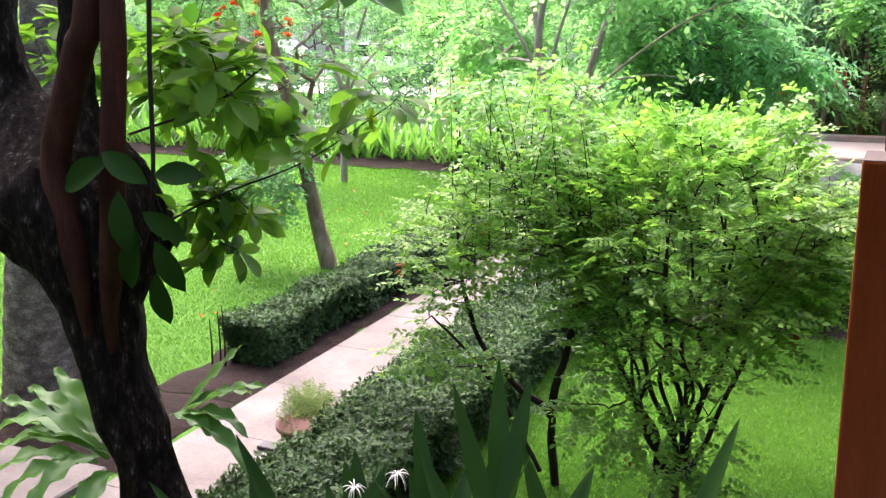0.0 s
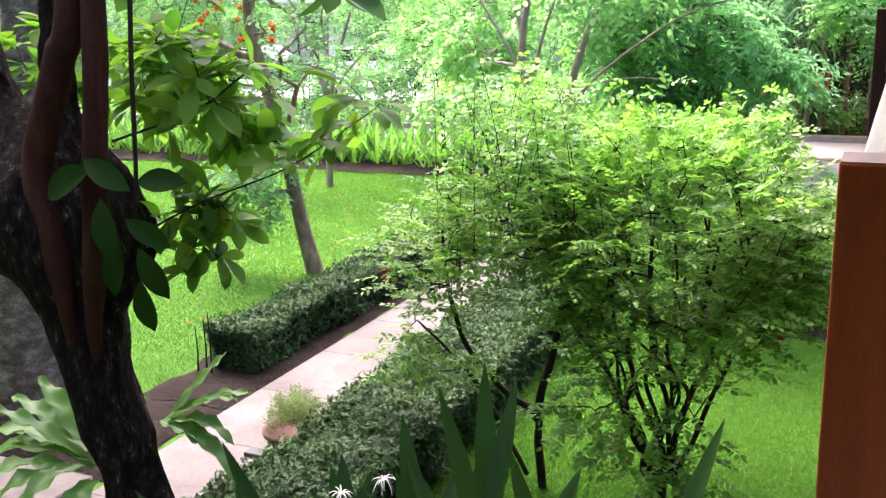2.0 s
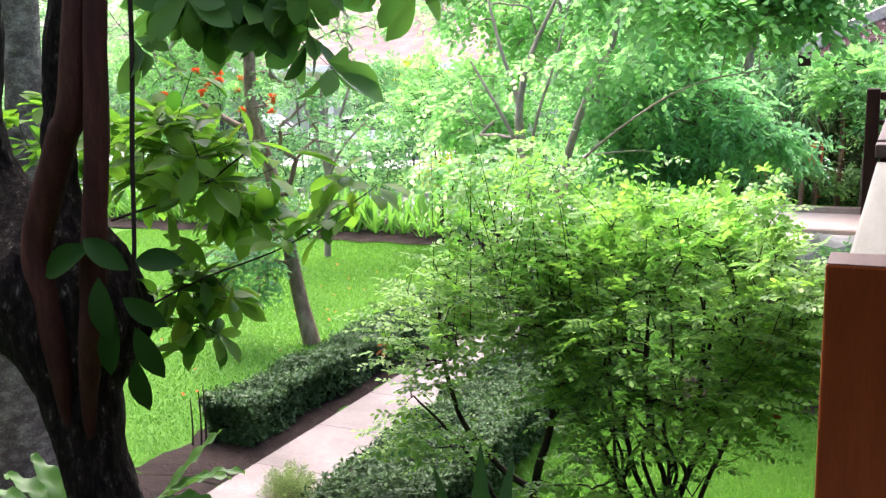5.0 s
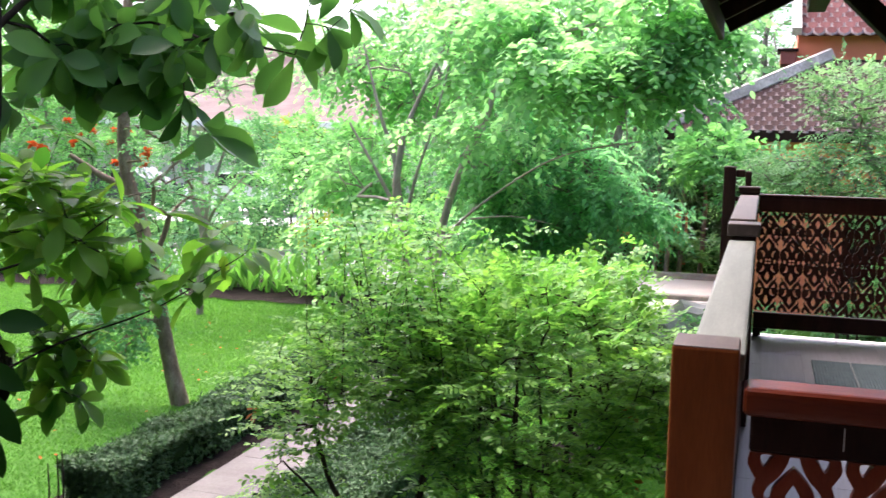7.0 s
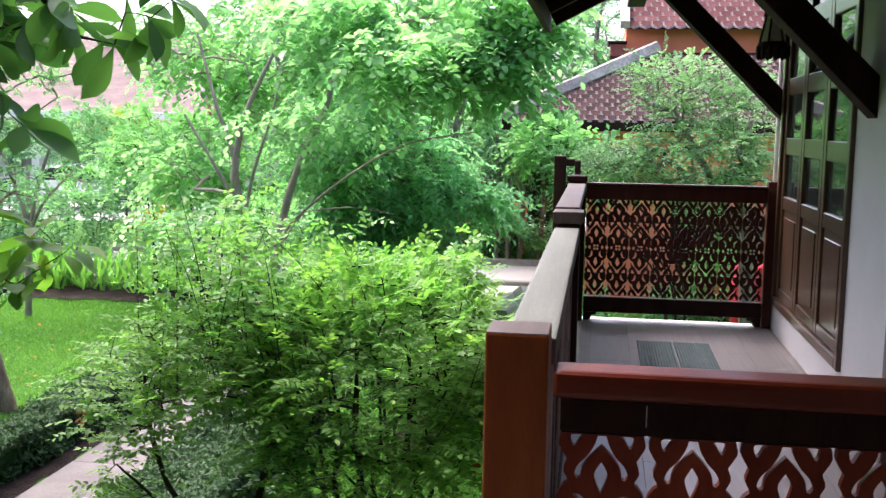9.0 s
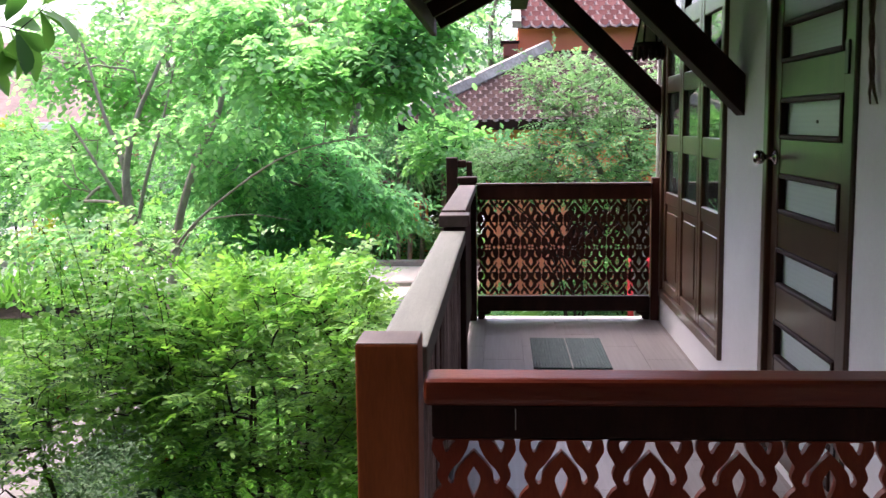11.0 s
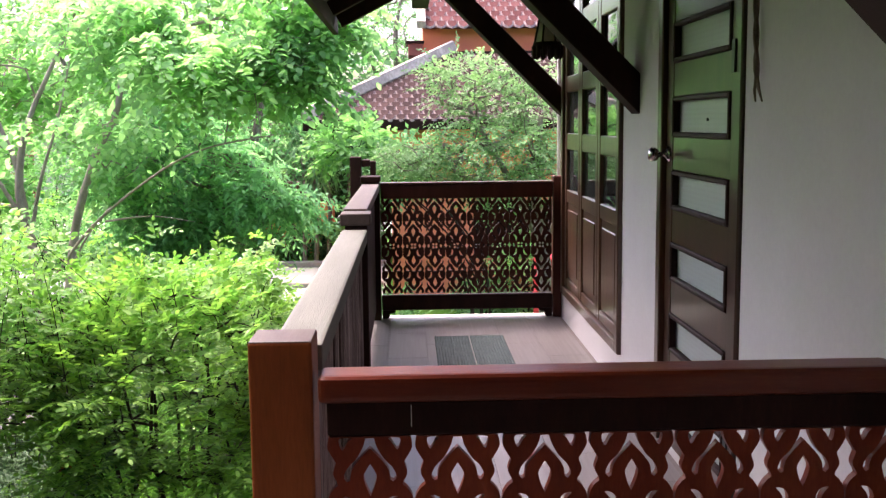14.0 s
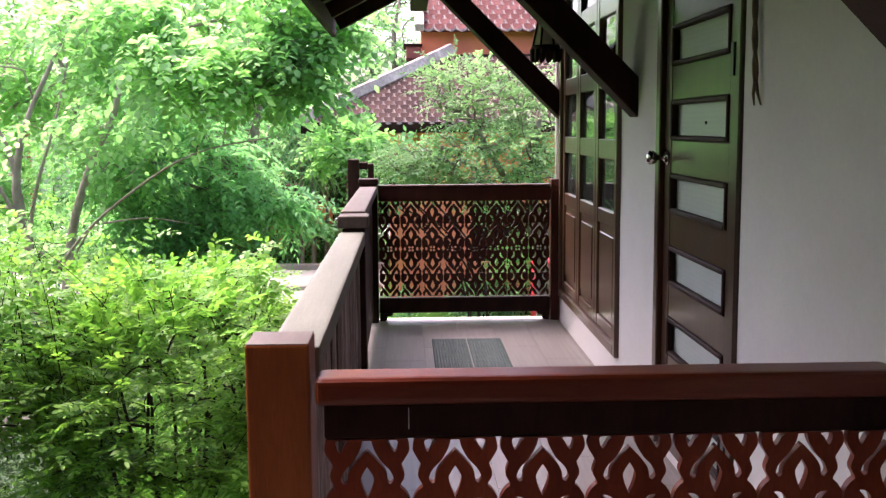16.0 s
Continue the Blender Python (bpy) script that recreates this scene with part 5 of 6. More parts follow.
def make_fern():
    f = thing("birds_nest_fern", "birds-nest fern with long wavy pale green fronds on the trunk", "fern", (-3.4, 3.3, -1.1))
    left = [(180, 0.75, 0.36, 0.25), (172, 0.7, 0.42, 0.2), (190, 0.8, 0.24, 0.4), (200, 0.7, 0.38, 0.35), (165, 0.6, 0.48, 0.15), (150, 0.5, 0.46, 0.1), (215, 0.7, 0.3, 0.42), (232, 0.6, 0.22, 0.42), (250, 0.5, 0.1, 0.35), (185, 0.85, 0.1, 0.3), (140, 0.45, 0.5, 0.1), (208, 0.5, 0.46, 0.2), (285, 0.5, 0.12, 0.5)]
    right = [(8, 0.58, 0.42, 0.2), (40, 0.4, 0.42, 0.1), (-8, 0.62, 0.32, 0.3), (-22, 0.42, 0.12, 0.12), (-18, 0.7, 0.16, 0.3), (22, 0.48, 0.24, 0.14)]
    for k, (a, ln, rise, dr) in enumerate(left + right):
        a = radians(a + rng.uniform(-4, 4))
        b = (-3.42 + 0.12 * math.cos(a), 3.34 + 0.14 * math.sin(a), -1.0 + rng.uniform(-0.06, 0.06)) if k < len(left) else (-3.37 + 0.03 * math.cos(a), 3.6 + 0.06 * math.sin(a), -0.9 + rng.uniform(-0.02, 0.02))
        v, t = frond(b, a, ln * rng.uniform(0.92, 1.05), rise, 0.115 if k < len(left) else 0.1, dr, 0.02 if k < len(left) else 0.014)
        part("frond", mesh_tris("frond", v, t, leaf_fern, True), leaf_fern, f)
    return f


make_fern()


def make_palm():
    p = thing("palm", "thick ringed grey palm trunk at the edge of the lawn", "palm", (-5.72, 5.0, GROUND))
    ln = smooth_line([(-5.74, 5.0, GROUND - 0.05, 0.33), (-5.72, 5.0, -1.5, 0.29), (-5.65, 5.0, -0.7, 0.235), (-5.5, 5.0, 0.4, 0.14), (-5.4, 5.0, 1.2, 0.115), (-5.3, 5.0, 3.5, 0.11)], 16)
    r = ln[:, 3] * (1 + 0.02 * np.sin(np.arange(len(ln)) * 2.1))
    wood_part("trunk", [tube(ln[:, :3], r, 24)], bark_palm, p)
    crown = []
    for k in range(14):
        a = 2.4 * k
        line = smooth_line([(-5.3, 5, 3.5), (-5.3 + math.cos(a) * 0.9, 5 + math.sin(a) * 0.9, 4.3), (-5.3 + math.cos(a) * 2.0, 5 + math.sin(a) * 2.0, 4.0), (-5.3 + math.cos(a) * 2.6, 5 + math.sin(a) * 2.6, 3.2)], 12)
        d = np.gradient(line, axis=0)
        sd = unit(np.cross(d, (0, 0, 1.0)))
        for s in (-1, 1):
            crown.append(scatter(leaf_shape(0.07, 0.1, 0.2, 2, 0.4), line[3:], d[3:] * 2 + s * sd[3:] - (0, 0, 0.3), np.tile([0, 0, 1.0], (len(line) - 3, 1)), 0.7))
    leaf_part("fronds", join(crown), leaf_mid, p)
    return p


make_palm()


# ---------------------------------------------------------------- hedges, lilies, pot
def make_hedge(name, label, x0, x1, y0, y1, h, n, taper=0.0):
    hg = thing(name, label, "hedge", ((x0 + x1) / 2, (y0 + y1) / 2, GROUND))
    # dark lumpy core stands for the shade inside the hedge
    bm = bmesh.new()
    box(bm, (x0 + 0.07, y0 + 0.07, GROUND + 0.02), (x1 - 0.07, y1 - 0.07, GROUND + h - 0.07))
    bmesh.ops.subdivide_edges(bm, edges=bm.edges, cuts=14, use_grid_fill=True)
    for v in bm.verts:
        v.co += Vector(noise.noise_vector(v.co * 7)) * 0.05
    part("shade_core", bm, leaf_shaded, hg)
    u = rng.uniform(0, 1, (n, 3))
    face = rng.choice(5, n, p=[0.36, 0.22, 0.22, 0.1, 0.1])
    p = np.array([x0, y0, 0.04]) + u * np.array([x1 - x0, y1 - y0, h - 0.04])
    p[face == 0, 2] = h
    p[face == 1, 0], p[face == 2, 0] = x0, x1
    p[face == 3, 1], p[face == 4, 1] = y0, y1
    nrm = np.array([(0, 0, 1.0), (-1, 0, 0.2), (1, 0, 0.2), (0, -1, 0.2), (0, 1, 0.2)])[face]
    lump = np.array([noise.noise((a * 2.6, b * 2.6, c * 2.6)) for a, b, c in p])
    p = p - nrm * rng.uniform(0, 0.07, (n, 1)) + nrm * (lump * 0.09)[:, None]
    mid = np.array([(x0 + x1) / 2, (y0 + y1) / 2])
    p[:, 2] += GROUND
    d = nrm + rng.normal(0, 0.55, (n, 3)) + (0, 0, 0.35)
    leaf_part("leaves", whorls(leaf_shape(0.42, 0.15, 0.1, 2, 0.5), p, d, 6, 0.042, 0.8), leaf_hedge, hg)
    return hg


make_hedge("low_hedge", "low clipped hedge of small dark leaves along the path", -5.12, -4.68, 6.24, 12.4, 0.39, 11000)
make_hedge("low_hedge", "low bushy hedge of small dark leaves beside the path", -3.38, -2.62, 3.75, 9.5, 0.42, 12000)


def strap_clump(name, label, at, count, length, width, mat, rise=0.9, droop=0.5, group="", spread=0.12):
    c = thing(name, label, "lily", at, group)
    for k in range(count):
        a = 2.4 * k + rng.uniform(-0.3, 0.3)
        ln = length * rng.uniform(0.75, 1.15)
        up = rng.uniform(0.62, 1.0)
        b = (at[0] + rng.normal(0, spread), at[1] + rng.normal(0, spread), at[2])
        v, t = frond(b, a, ln * (1.15 - 0.65 * up), ln * rise * up, width, ln * droop * rng.uniform(0.2, 1.0) * (1.2 - up), 0.0, True, 0.5)
        part("leaf", mesh_tris("leaf", v, t, mat, True), mat, c)
    return c


for x, y, n, ln in ((-2.4, 3.3, 10, 0.98), (-2.05, 3.35, 10, 1.0), (-1.75, 3.35, 12, 1.1), (-1.45, 3.4, 11, 1.1), (-1.15, 3.4, 9, 1.05), (-0.62, 3.35, 6, 0.95)):
    strap_clump("crinum_lily", "dark green crinum lily with broad strap leaves", (x, y, GROUND), n + 3, ln * (1.08 if x < -2 else 1.24), 0.09, leaf_lily, 0.98, 0.5, "lilies by the veranda")


def lily_flower(at):
    f = thing("lily_flower", "white spidery crinum lily bloom on a green stalk", "flower", (at[0], at[1], GROUND), "lily flowers")
    wood_part("stalk", [tube([(at[0], at[1], GROUND), (at[0] + 0.02, at[1], (GROUND + at[2]) / 2), at], [0.012, 0.01, 0.008], 6)], leaf_lily, f)
    for k in range(16):
        a = 2.4 * k
        v, t = frond(at, a, rng.uniform(0.04, 0.07), rng.uniform(0.01, 0.05), 0.006, rng.uniform(0.02, 0.1), 0.0)
        part("petal", mesh_tris("petal", v, t, petal_white, True), petal_white, f)


lily_flower((-2.18, 3.3, -0.9))
lily_flower((-1.98, 3.3, -0.8))

pot = thing("herb_pot", "wide shallow terracotta bowl of pale feathery herbs", "plant pot", (-3.58, 5.1, GROUND + 0.03))
bm = bmesh.new()
lathe(bm, [(0.0, 0.0), (0.11, 0.0), (0.13, 0.02), (0.165, 0.10), (0.195, 0.165), (0.212, 0.17), (0.212, 0.195), (0.19, 0.195), (0.175, 0.15), (0.0, 0.15)], (-3.58, 5.1, GROUND + 0.03), 32)
part("bowl", bm, terracotta, pot)
hp = blob(420, (-3.58, 5.1, GROUND + 0.27), (0.17, 0.17, 0.15), 0.1, -0.4)
hd = unit(hp - np.array([-3.58, 5.1, GROUND + 0.05]))
leaf_part("herb_growth", sprays(leaf_shape(0.2, 0.1, 0.1, 2), hp, hd + (0, 0, 0.5), 9, 0.08, 0.035, 0.1), leaf_herb, pot)
tray = tagged(part("dark_tray", boxes(((-3.9, 4.96, GROUND + 0.032), (-3.76, 5.06, GROUND + 0.06)), bevel=0.006), black_metal, None), "small dark tray lying beside the herb bowl", "tray")
tagged(part("terracotta_shard", boxes(((-3.4, 5.26, GROUND + 0.03), (-3.28, 5.33, GROUND + 0.18)), bevel=0.01), terracotta, None), "small terracotta block behind the herb bowl", "pot shard")


# ---------------------------------------------------------------- trees
def make_tree(name, label, base, limbs, crown, leaf_mat, wood_mat, shape, length, reach, count=9, kind="spray", twig=0.006, sag=0.03, droop=0.3, flowers=None):
    t = thing(name, label, "tree", (base[0], base[1], GROUND))
    main, wood, dirs = grow(limbs, crown, 0.3, twig, 0.5, sag)
    for k, piece in enumerate(main):
        wood_part("limb" if k else "trunk", [piece], wood_mat, t)
    wood_part("branchwork", wood, wood_mat, t)
    mid = crown.mean(0)
    out = unit(crown - mid) * (1, 1, 0.5) + dirs * 0.6
    if kind == "spray":
        vt = join([sprays(shape, crown, out, count, reach, length, droop), sprays(shape, crown, rng.normal(0, 1, crown.shape) * (1, 1, 0.4), count - 1, reach, length, droop)])
    else:
        vt = whorls(shape, crown, out, count, length, 0.85)
    leaf_part("crown", vt, leaf_mat, t)
    return t


# slender leaning tree on the lawn
make_tree("leaning_tree", "slender leaning lawn tree with sparse drooping leaves", (-5.88, 9.14),
          [limb((-5.9, 9.14, GROUND, 0.10), (-6.03, 9.14, -1.31, 0.082), (-6.15, 9.14, -0.71, 0.075), (-6.32, 9.14, 0.0, 0.075), (-6.5, 9.14, 0.58, 0.07), (-6.54, 9.14, 1.1, 0.065), (-6.5, 9.2, 2.4, 0.05)),
           limb((-6.42, 9.14, 0.5, 0.05), (-6.7, 9.1, 0.55, 0.04), (-7.1, 9.0, 0.8, 0.025)),
           limb((-6.15, 9.14, -0.6, 0.03), (-6.2, 9.0, -0.55, 0.02), (-6.45, 8.9, -0.75, 0.012))],
          np.vstack([blob(90, (-6.5, 8.9, -0.85), (0.5, 0.4, 0.42), 0.1), blob(110, (-6.6, 9.1, 2.3), (1.3, 1.0, 0.8), 0.2), blob(40, (-5.9, 8.9, 0.7), (0.5, 0.4, 0.6), 0.2), blob(30, (-6.2, 9.0, -0.35), (0.35, 0.3, 0.4), 0.2)]),
          leaf_mid, bark_warm, SMALL, 0.085, 0.2, 9)
# pale many-stemmed small tree
make_tree("pale_stemmed_tree", "small pale tree with a fan of upright stems by the bed", (-8.43, 13.74),
          [limb((-8.43, 13.74, GROUND, 0.055), (-8.4, 13.74, -0.84, 0.052), (-8.35, 13.74, -0.5, 0.06), (-8.6, 13.74, 0.2, 0.03), (-8.9, 13.74, 1.0, 0.018)),
           limb((-8.36, 13.74, -0.6, 0.04), (-8.2, 13.7, 0.1, 0.028), (-7.9, 13.7, 0.9, 0.018)), limb((-8.36, 13.74, -0.6, 0.036), (-8.4, 13.8, 0.2, 0.026), (-8.4, 13.9, 1.1, 0.018)), limb((-8.36, 13.7, -0.6, 0.03), (-8.05, 13.6, -0.1, 0.022), (-7.5, 13.5, 0.4, 0.012))],
          np.vstack([blob(120, (-8.7, 13.8, 1.9), (1.3, 1.0, 0.6), 0.2), blob(22, (-7.8, 13.5, 0.2), (0.6, 0.5, 0.3), 0.2)]), leaf_light, bark_pale, SMALL, 0.09, 0.25, 11)
# wide light-green tree behind the shrub
T4 = np.vstack([blob(140, (-2.0, 10.2, 1.72), (0.8, 0.8, 0.42), 0.1), blob(70, (-1.3, 10.3, 1.85), (0.5, 0.6, 0.32), 0.1), blob(60, (-1.15, 10.4, 2.4), (0.75, 0.7, 0.3), 0.1), blob(34, (-0.75, 10.3, 2.1), (0.42, 0.5, 0.22), 0.1), blob(16, (-1.0, 10.3, 1.55), (0.3, 0.4, 0.15), 0.1), blob(80, (-2.8, 10.6, 2.15), (0.8, 0.7, 0.4), 0.1), blob(300, (-4.7, 13.6, 2.1), (1.8, 1.0, 0.85), 0.3), blob(200, (-2.9, 12.6, 2.6), (1.5, 1.0, 0.55), 0.3), blob(40, (-3.7, 13.2, 0.8), (0.8, 0.6, 0.5), 0.2), blob(60, (-5.4, 12.8, 0.5), (0.7, 0.7, 0.5), 0.2), blob(24, (-4.9, 11.3, -0.1), (0.7, 0.3, 0.4), 0.1), blob(22, (-3.5, 11.4, 1.2), (0.7, 0.4, 0.3), 0.1)])
make_tree("spreading_tree", "wide spreading tree with long thin limbs and fresh light leaves", (-4.4, 12.0),
          [limb((-4.4, 12.0, GROUND, 0.068), (-4.44, 12.0, -0.32, 0.058), (-4.56, 12.0, 0.41, 0.051), (-4.44, 12.0, 1.13, 0.034), (-4.11, 12.0, 1.84, 0.024), (-3.8, 12.2, 2.6, 0.014)),
           limb((-4.5, 12.0, 0.2, 0.037), (-4.6, 12.0, 0.8, 0.031), (-4.78, 12.0, 1.3, 0.024), (-5.1, 12.2, 2.2, 0.014)),
           limb((-4.5, 12.0, 0.0, 0.034), (-4.75, 11.95, 0.5, 0.024), (-5.2, 12.0, 1.2, 0.015)),
           limb((-4.47, 12.0, -0.2, 0.027), (-4.3, 11.95, 0.5, 0.022), (-4.05, 11.9, 1.2, 0.015), (-3.9, 12.0, 1.9, 0.010)),
           limb((-4.15, 12.0, GROUND, 0.058), (-3.97, 12.0, -0.2, 0.051), (-3.69, 12.0, 0.73, 0.044), (-3.4, 12.0, 1.31, 0.037), (-3.13, 12.0, 2.08, 0.027), (-2.1, 12.0, 2.4, 0.017)),
           limb((-4.05, 11.5, -0.55, 0.018), (-3.5, 11.2, 0.06, 0.016), (-2.7, 10.7, 0.62, 0.013), (-2.05, 10.2, 0.92, 0.010), (-1.3, 9.8, 1.06, 0.007)),
           limb((-3.55, 11.9, 0.06, 0.014), (-3.0, 11.8, 0.12, 0.010), (-2.5, 11.8, 0.05, 0.005)),
           limb((-4.0, 11.95, -0.5, 0.017), (-3.75, 11.85, -0.1, 0.012), (-3.45, 11.8, 0.25, 0.008))],
          T4, leaf_canopy, bark_pale, ROUND, 0.115, 0.42, 12, twig=0.003, droop=0.75)
# deep green mass on the far side of the lawn
make_tree("deep_green_tree", "dense deep green feathery tree beyond the lawn", (-2.6, 15.0),
          [limb((-2.6, 15.0, GROUND, 0.12), (-2.5, 15, 0.0, 0.1), (-2.2, 15, 1.2, 0.06), (-2.0, 15, 2.2, 0.03))],
          np.vstack([blob(290, (-3.1, 14.4, 0.45), (1.15, 0.9, 0.85), 0.35), blob(80, (-3.1, 14.2, -0.5), (0.9, 0.5, 0.4), 0.2), blob(120, (-3.3, 15.6, 1.8), (1.2, 1.0, 0.9), 0.35), blob(40, (-1.9, 14.6, 0.1), (0.4, 0.4, 0.3), 0.2)]), leaf_deep, bark_grey, LONG, 0.17, 0.55, 17, droop=0.55)
# small-leaved grey-green tree beyond the far railing
make_tree("small_leaved_tree", "open grey-green tree with fine leaves beyond the far railing", (1.5, 10.5),
          [limb((1.45, 10.5, GROUND, 0.09), (1.4, 10.5, -0.5, 0.08), (1.3, 10.5, 0.5, 0.05), (1.35, 10.5, 1.2, 0.03)), limb((1.4, 10.5, -0.2, 0.05), (1.0, 10.4, 0.6, 0.035), (0.6, 10.4, 1.3, 0.02)), limb((1.4, 10.5, -0.2, 0.05), (1.7, 10.5, 0.7, 0.035), (1.8, 10.5, 1.6, 0.02))],
          np.vstack([blob(430, (0.85, 10.4, 0.78), (0.9, 0.8, 0.46), 0.25), blob(85, (0.55, 10.5, 1.55), (0.45, 0.6, 0.4), 0.1), blob(80, (0.95, 10.4, 1.45), (0.45, 0.6, 0.4), 0.1), blob(110, (1.35, 10.4, 1.25), (0.5, 0.7, 0.5), 0.2), blob(100, (0.05, 10.4, 0.8), (0.4, 0.6, 0.2), 0.2)]), leaf_grey, bark_grey, SMALL, 0.056, 0.2, 13, twig=0.0035)

for x, y, h in ((-5.1, 6.17, 0.46), (-5.03, 6.14, 0.52), (-5.16, 6.14, 0.4)):
    st = thing("bare_stick", "dark bare twig standing at the hedge end", "stick", (x, y, GROUND), "sticks at the hedge")
    wood_part("twig", [tube([(x, y, GROUND - 0.02), (x + 0.01, y, GROUND + h * 0.5), (x - 0.005, y + 0.01, GROUND + h)], [0.009, 0.007, 0.004], 5)], bark_shrub, st)

# ---------------------------------------------------------------- planted bed, far shrubs
kinds = []
for kind in range(4):
    c = strap_clump("bed_lily", "bright green spider lily clump in the far bed", (-9.0 - 0.3 * kind, 16.2, GROUND + 0.03), 13, 0.9, 0.055, leaf_bed, 1.0, 0.45, "bed lilies", 0.08)
    kinds.append(c)
n = 0
for i in range(34):
    for j in range(2):
        x, y = -18.5 + i * 0.36 + rng.uniform(-0.1, 0.1), 15.85 + 0.5 * j + rng.uniform(-0.15, 0.15)
        copy_thing(kinds[n % 4], pose(x, y, GROUND + 0.03, 0, 0, rng.uniform(0, 360)))
        n += 1


def make_bush(name, label, centre, radii, count, leaf_mat, shape, length, reach, leaflets=8, wood_mat=None, category="bush", lean=0.0):
    b = thing(name, label, category, (centre[0], centre[1], GROUND))
    pts = blob(count, centre, radii, 0.35, -0.8)
    limbs = [limb((centre[0] + dx + lean, centre[1] + dy, GROUND, 0.016), (centre[0] + 2 * dx + lean * 0.85, centre[1] + 2 * dy, (GROUND + centre[2]) / 2, 0.013), (centre[0] + 4 * dx, centre[1] + 4 * dy, centre[2], 0.009)) for dx, dy in ((0.08, 0), (-0.08, 0.03), (0, -0.08))]
    main, wood, dirs = grow(limbs, pts, 0.2, 0.004, 0.5)
    wood_part("branchwork", main + wood, wood_mat or bark_shrub, b)
    out = unit(pts - np.array(centre)) + dirs * 0.5
    leaf_part("leaves", join([sprays(shape, pts, out, leaflets, reach, length, 0.3), sprays(shape, pts, rng.normal(0, 1, pts.shape), leaflets, reach, length, 0.3)]), leaf_mat, b)
    return b


make_bush("side_bush", "low dark bush with reddish stems beyond the lawn", (-1.25, 9.3, -1.15), (0.75, 0.5, 0.55), 260, leaf_shrub, SMALL, 0.07, 0.2)
make_bush("side_bush", "low green bush beside the driveway", (-0.35, 9.6, -1.1), (0.7, 0.5, 0.6), 240, leaf_mid, SMALL, 0.07, 0.2)
make_bush("yellow_bush", "bush with pale yellow-green young leaves", (-1.75, 8.3, -0.35), (0.6, 0.5, 0.45), 150, leaf_young, SMALL, 0.08, 0.2)
make_bush("tall_bush", "tall light-leaved bush growing before the neighbouring house", (-0.75, 13.0, 0.9), (0.5, 0.5, 0.28), 100, leaf_light, ROUND, 0.105, 0.3, 8, lean=1.7)
make_bush("tall_bush", "tall mid-green bush growing before the neighbouring house", (-0.3, 12.6, 0.62), (0.55, 0.5, 0.36), 130, leaf_mid, SMALL, 0.1, 0.28, 8, lean=1.2)
stone = thing("garden_stone", "rough grey-pink boulder beside the driveway", "stone", (-1.05, 14.4, GROUND))
bm = bmesh.new()
bmesh.ops.create_icosphere(bm, subdivisions=3, radius=1.0)
for v in bm.verts:
    v.co = Vector((v.co.x * 0.55, v.co.y * 0.4, v.co.z * 0.42)) * (1 + 0.35 * noise.noise(v.co * 1.7)) + Vector((-1.05, 14.4, GROUND + 0.2))
part("boulder", bm, kerb_stone, stone)
make_tree("arching_bush", "small arching bush with round leaves beyond the driveway kerb", (-2.9, 21.25),
          [limb((-2.95, 21.25, GROUND, 0.035), (-2.85, 21.25, -1.3, 0.028), (-2.6, 21.2, -0.85, 0.02), (-2.2, 21.2, -0.78, 0.014), (-1.75, 21.2, -1.05, 0.008), (-1.45, 21.2, -1.4, 0.004)),
           limb((-3.0, 21.3, GROUND, 0.03), (-3.1, 21.3, -1.1, 0.022), (-3.3, 21.3, -0.6, 0.012)), limb((-2.6, 21.3, GROUND, 0.022), (-2.55, 21.3, -1.2, 0.016), (-2.35, 21.3, -0.9, 0.008))],
          np.vstack([blob(26, (-2.35, 21.2, -0.75), (0.5, 0.3, 0.18), 0.1), blob(20, (-1.75, 21.2, -1.0), (0.3, 0.25, 0.15), 0.1), blob(10, (-1.45, 21.2, -1.3), (0.15, 0.2, 0.15), 0.1), blob(24, (-3.2, 21.3, -0.55), (0.4, 0.3, 0.3), 0.1)]),
          leaf_light, bark_shrub, ROUND, 0.15, 0.3, 7, twig=0.004)
for x in (-3.6, -2.3, -1.1):
    make_bush("low_bush", "low dark green bush before the orange garden wall", (x, 22.7, -1.45), (0.75, 0.35, 0.35), 110, leaf_mid, SMALL, 0.12, 0.25, 8)
for x, y, z in ((-1.35, 24.6, -0.75), (-0.3, 24.8, -0.5), (-2.2, 24.7, -0.1)):
    make_bush("shady_bush", "tall dark green bush behind the garden wall", (x, y, z), (0.8, 0.5, 0.95), 150, leaf_hedge, LONG, 0.2, 0.38, 9)
gw = thing("garden_wall", "low orange plastered garden wall behind the spiky plants", "wall", (-2.3, 23.4, GROUND))
part("wall", boxes(((-4.4, 23.4, GROUND), (-1.75, 23.55, -0.62)), bevel=0.01), orange_plaster, gw)
part("coping", boxes(((-4.45, 23.36, -0.618), (-1.7, 23.59, -0.56)), bevel=0.01), terracotta, gw)
part("pillar", boxes(((-2.85, 23.3, GROUND), (-2.5, 23.65, -0.15)), bevel=0.015), terracotta, gw)
make_bush("driveway_bush", "small leafy bush beside the driveway kerb", (-4.0, 21.8, -0.8), (0.8, 0.6, 0.6), 150, leaf_mid, ROUND, 0.14, 0.3, 7)
make_bush("croton_bush", "yellow-leaved croton bush at the back of the bed", (-8.1, 18.0, -0.85), (0.6, 0.4, 0.4), 90, leaf_yellow, LONG, 0.13, 0.25, 9, bark_grey)
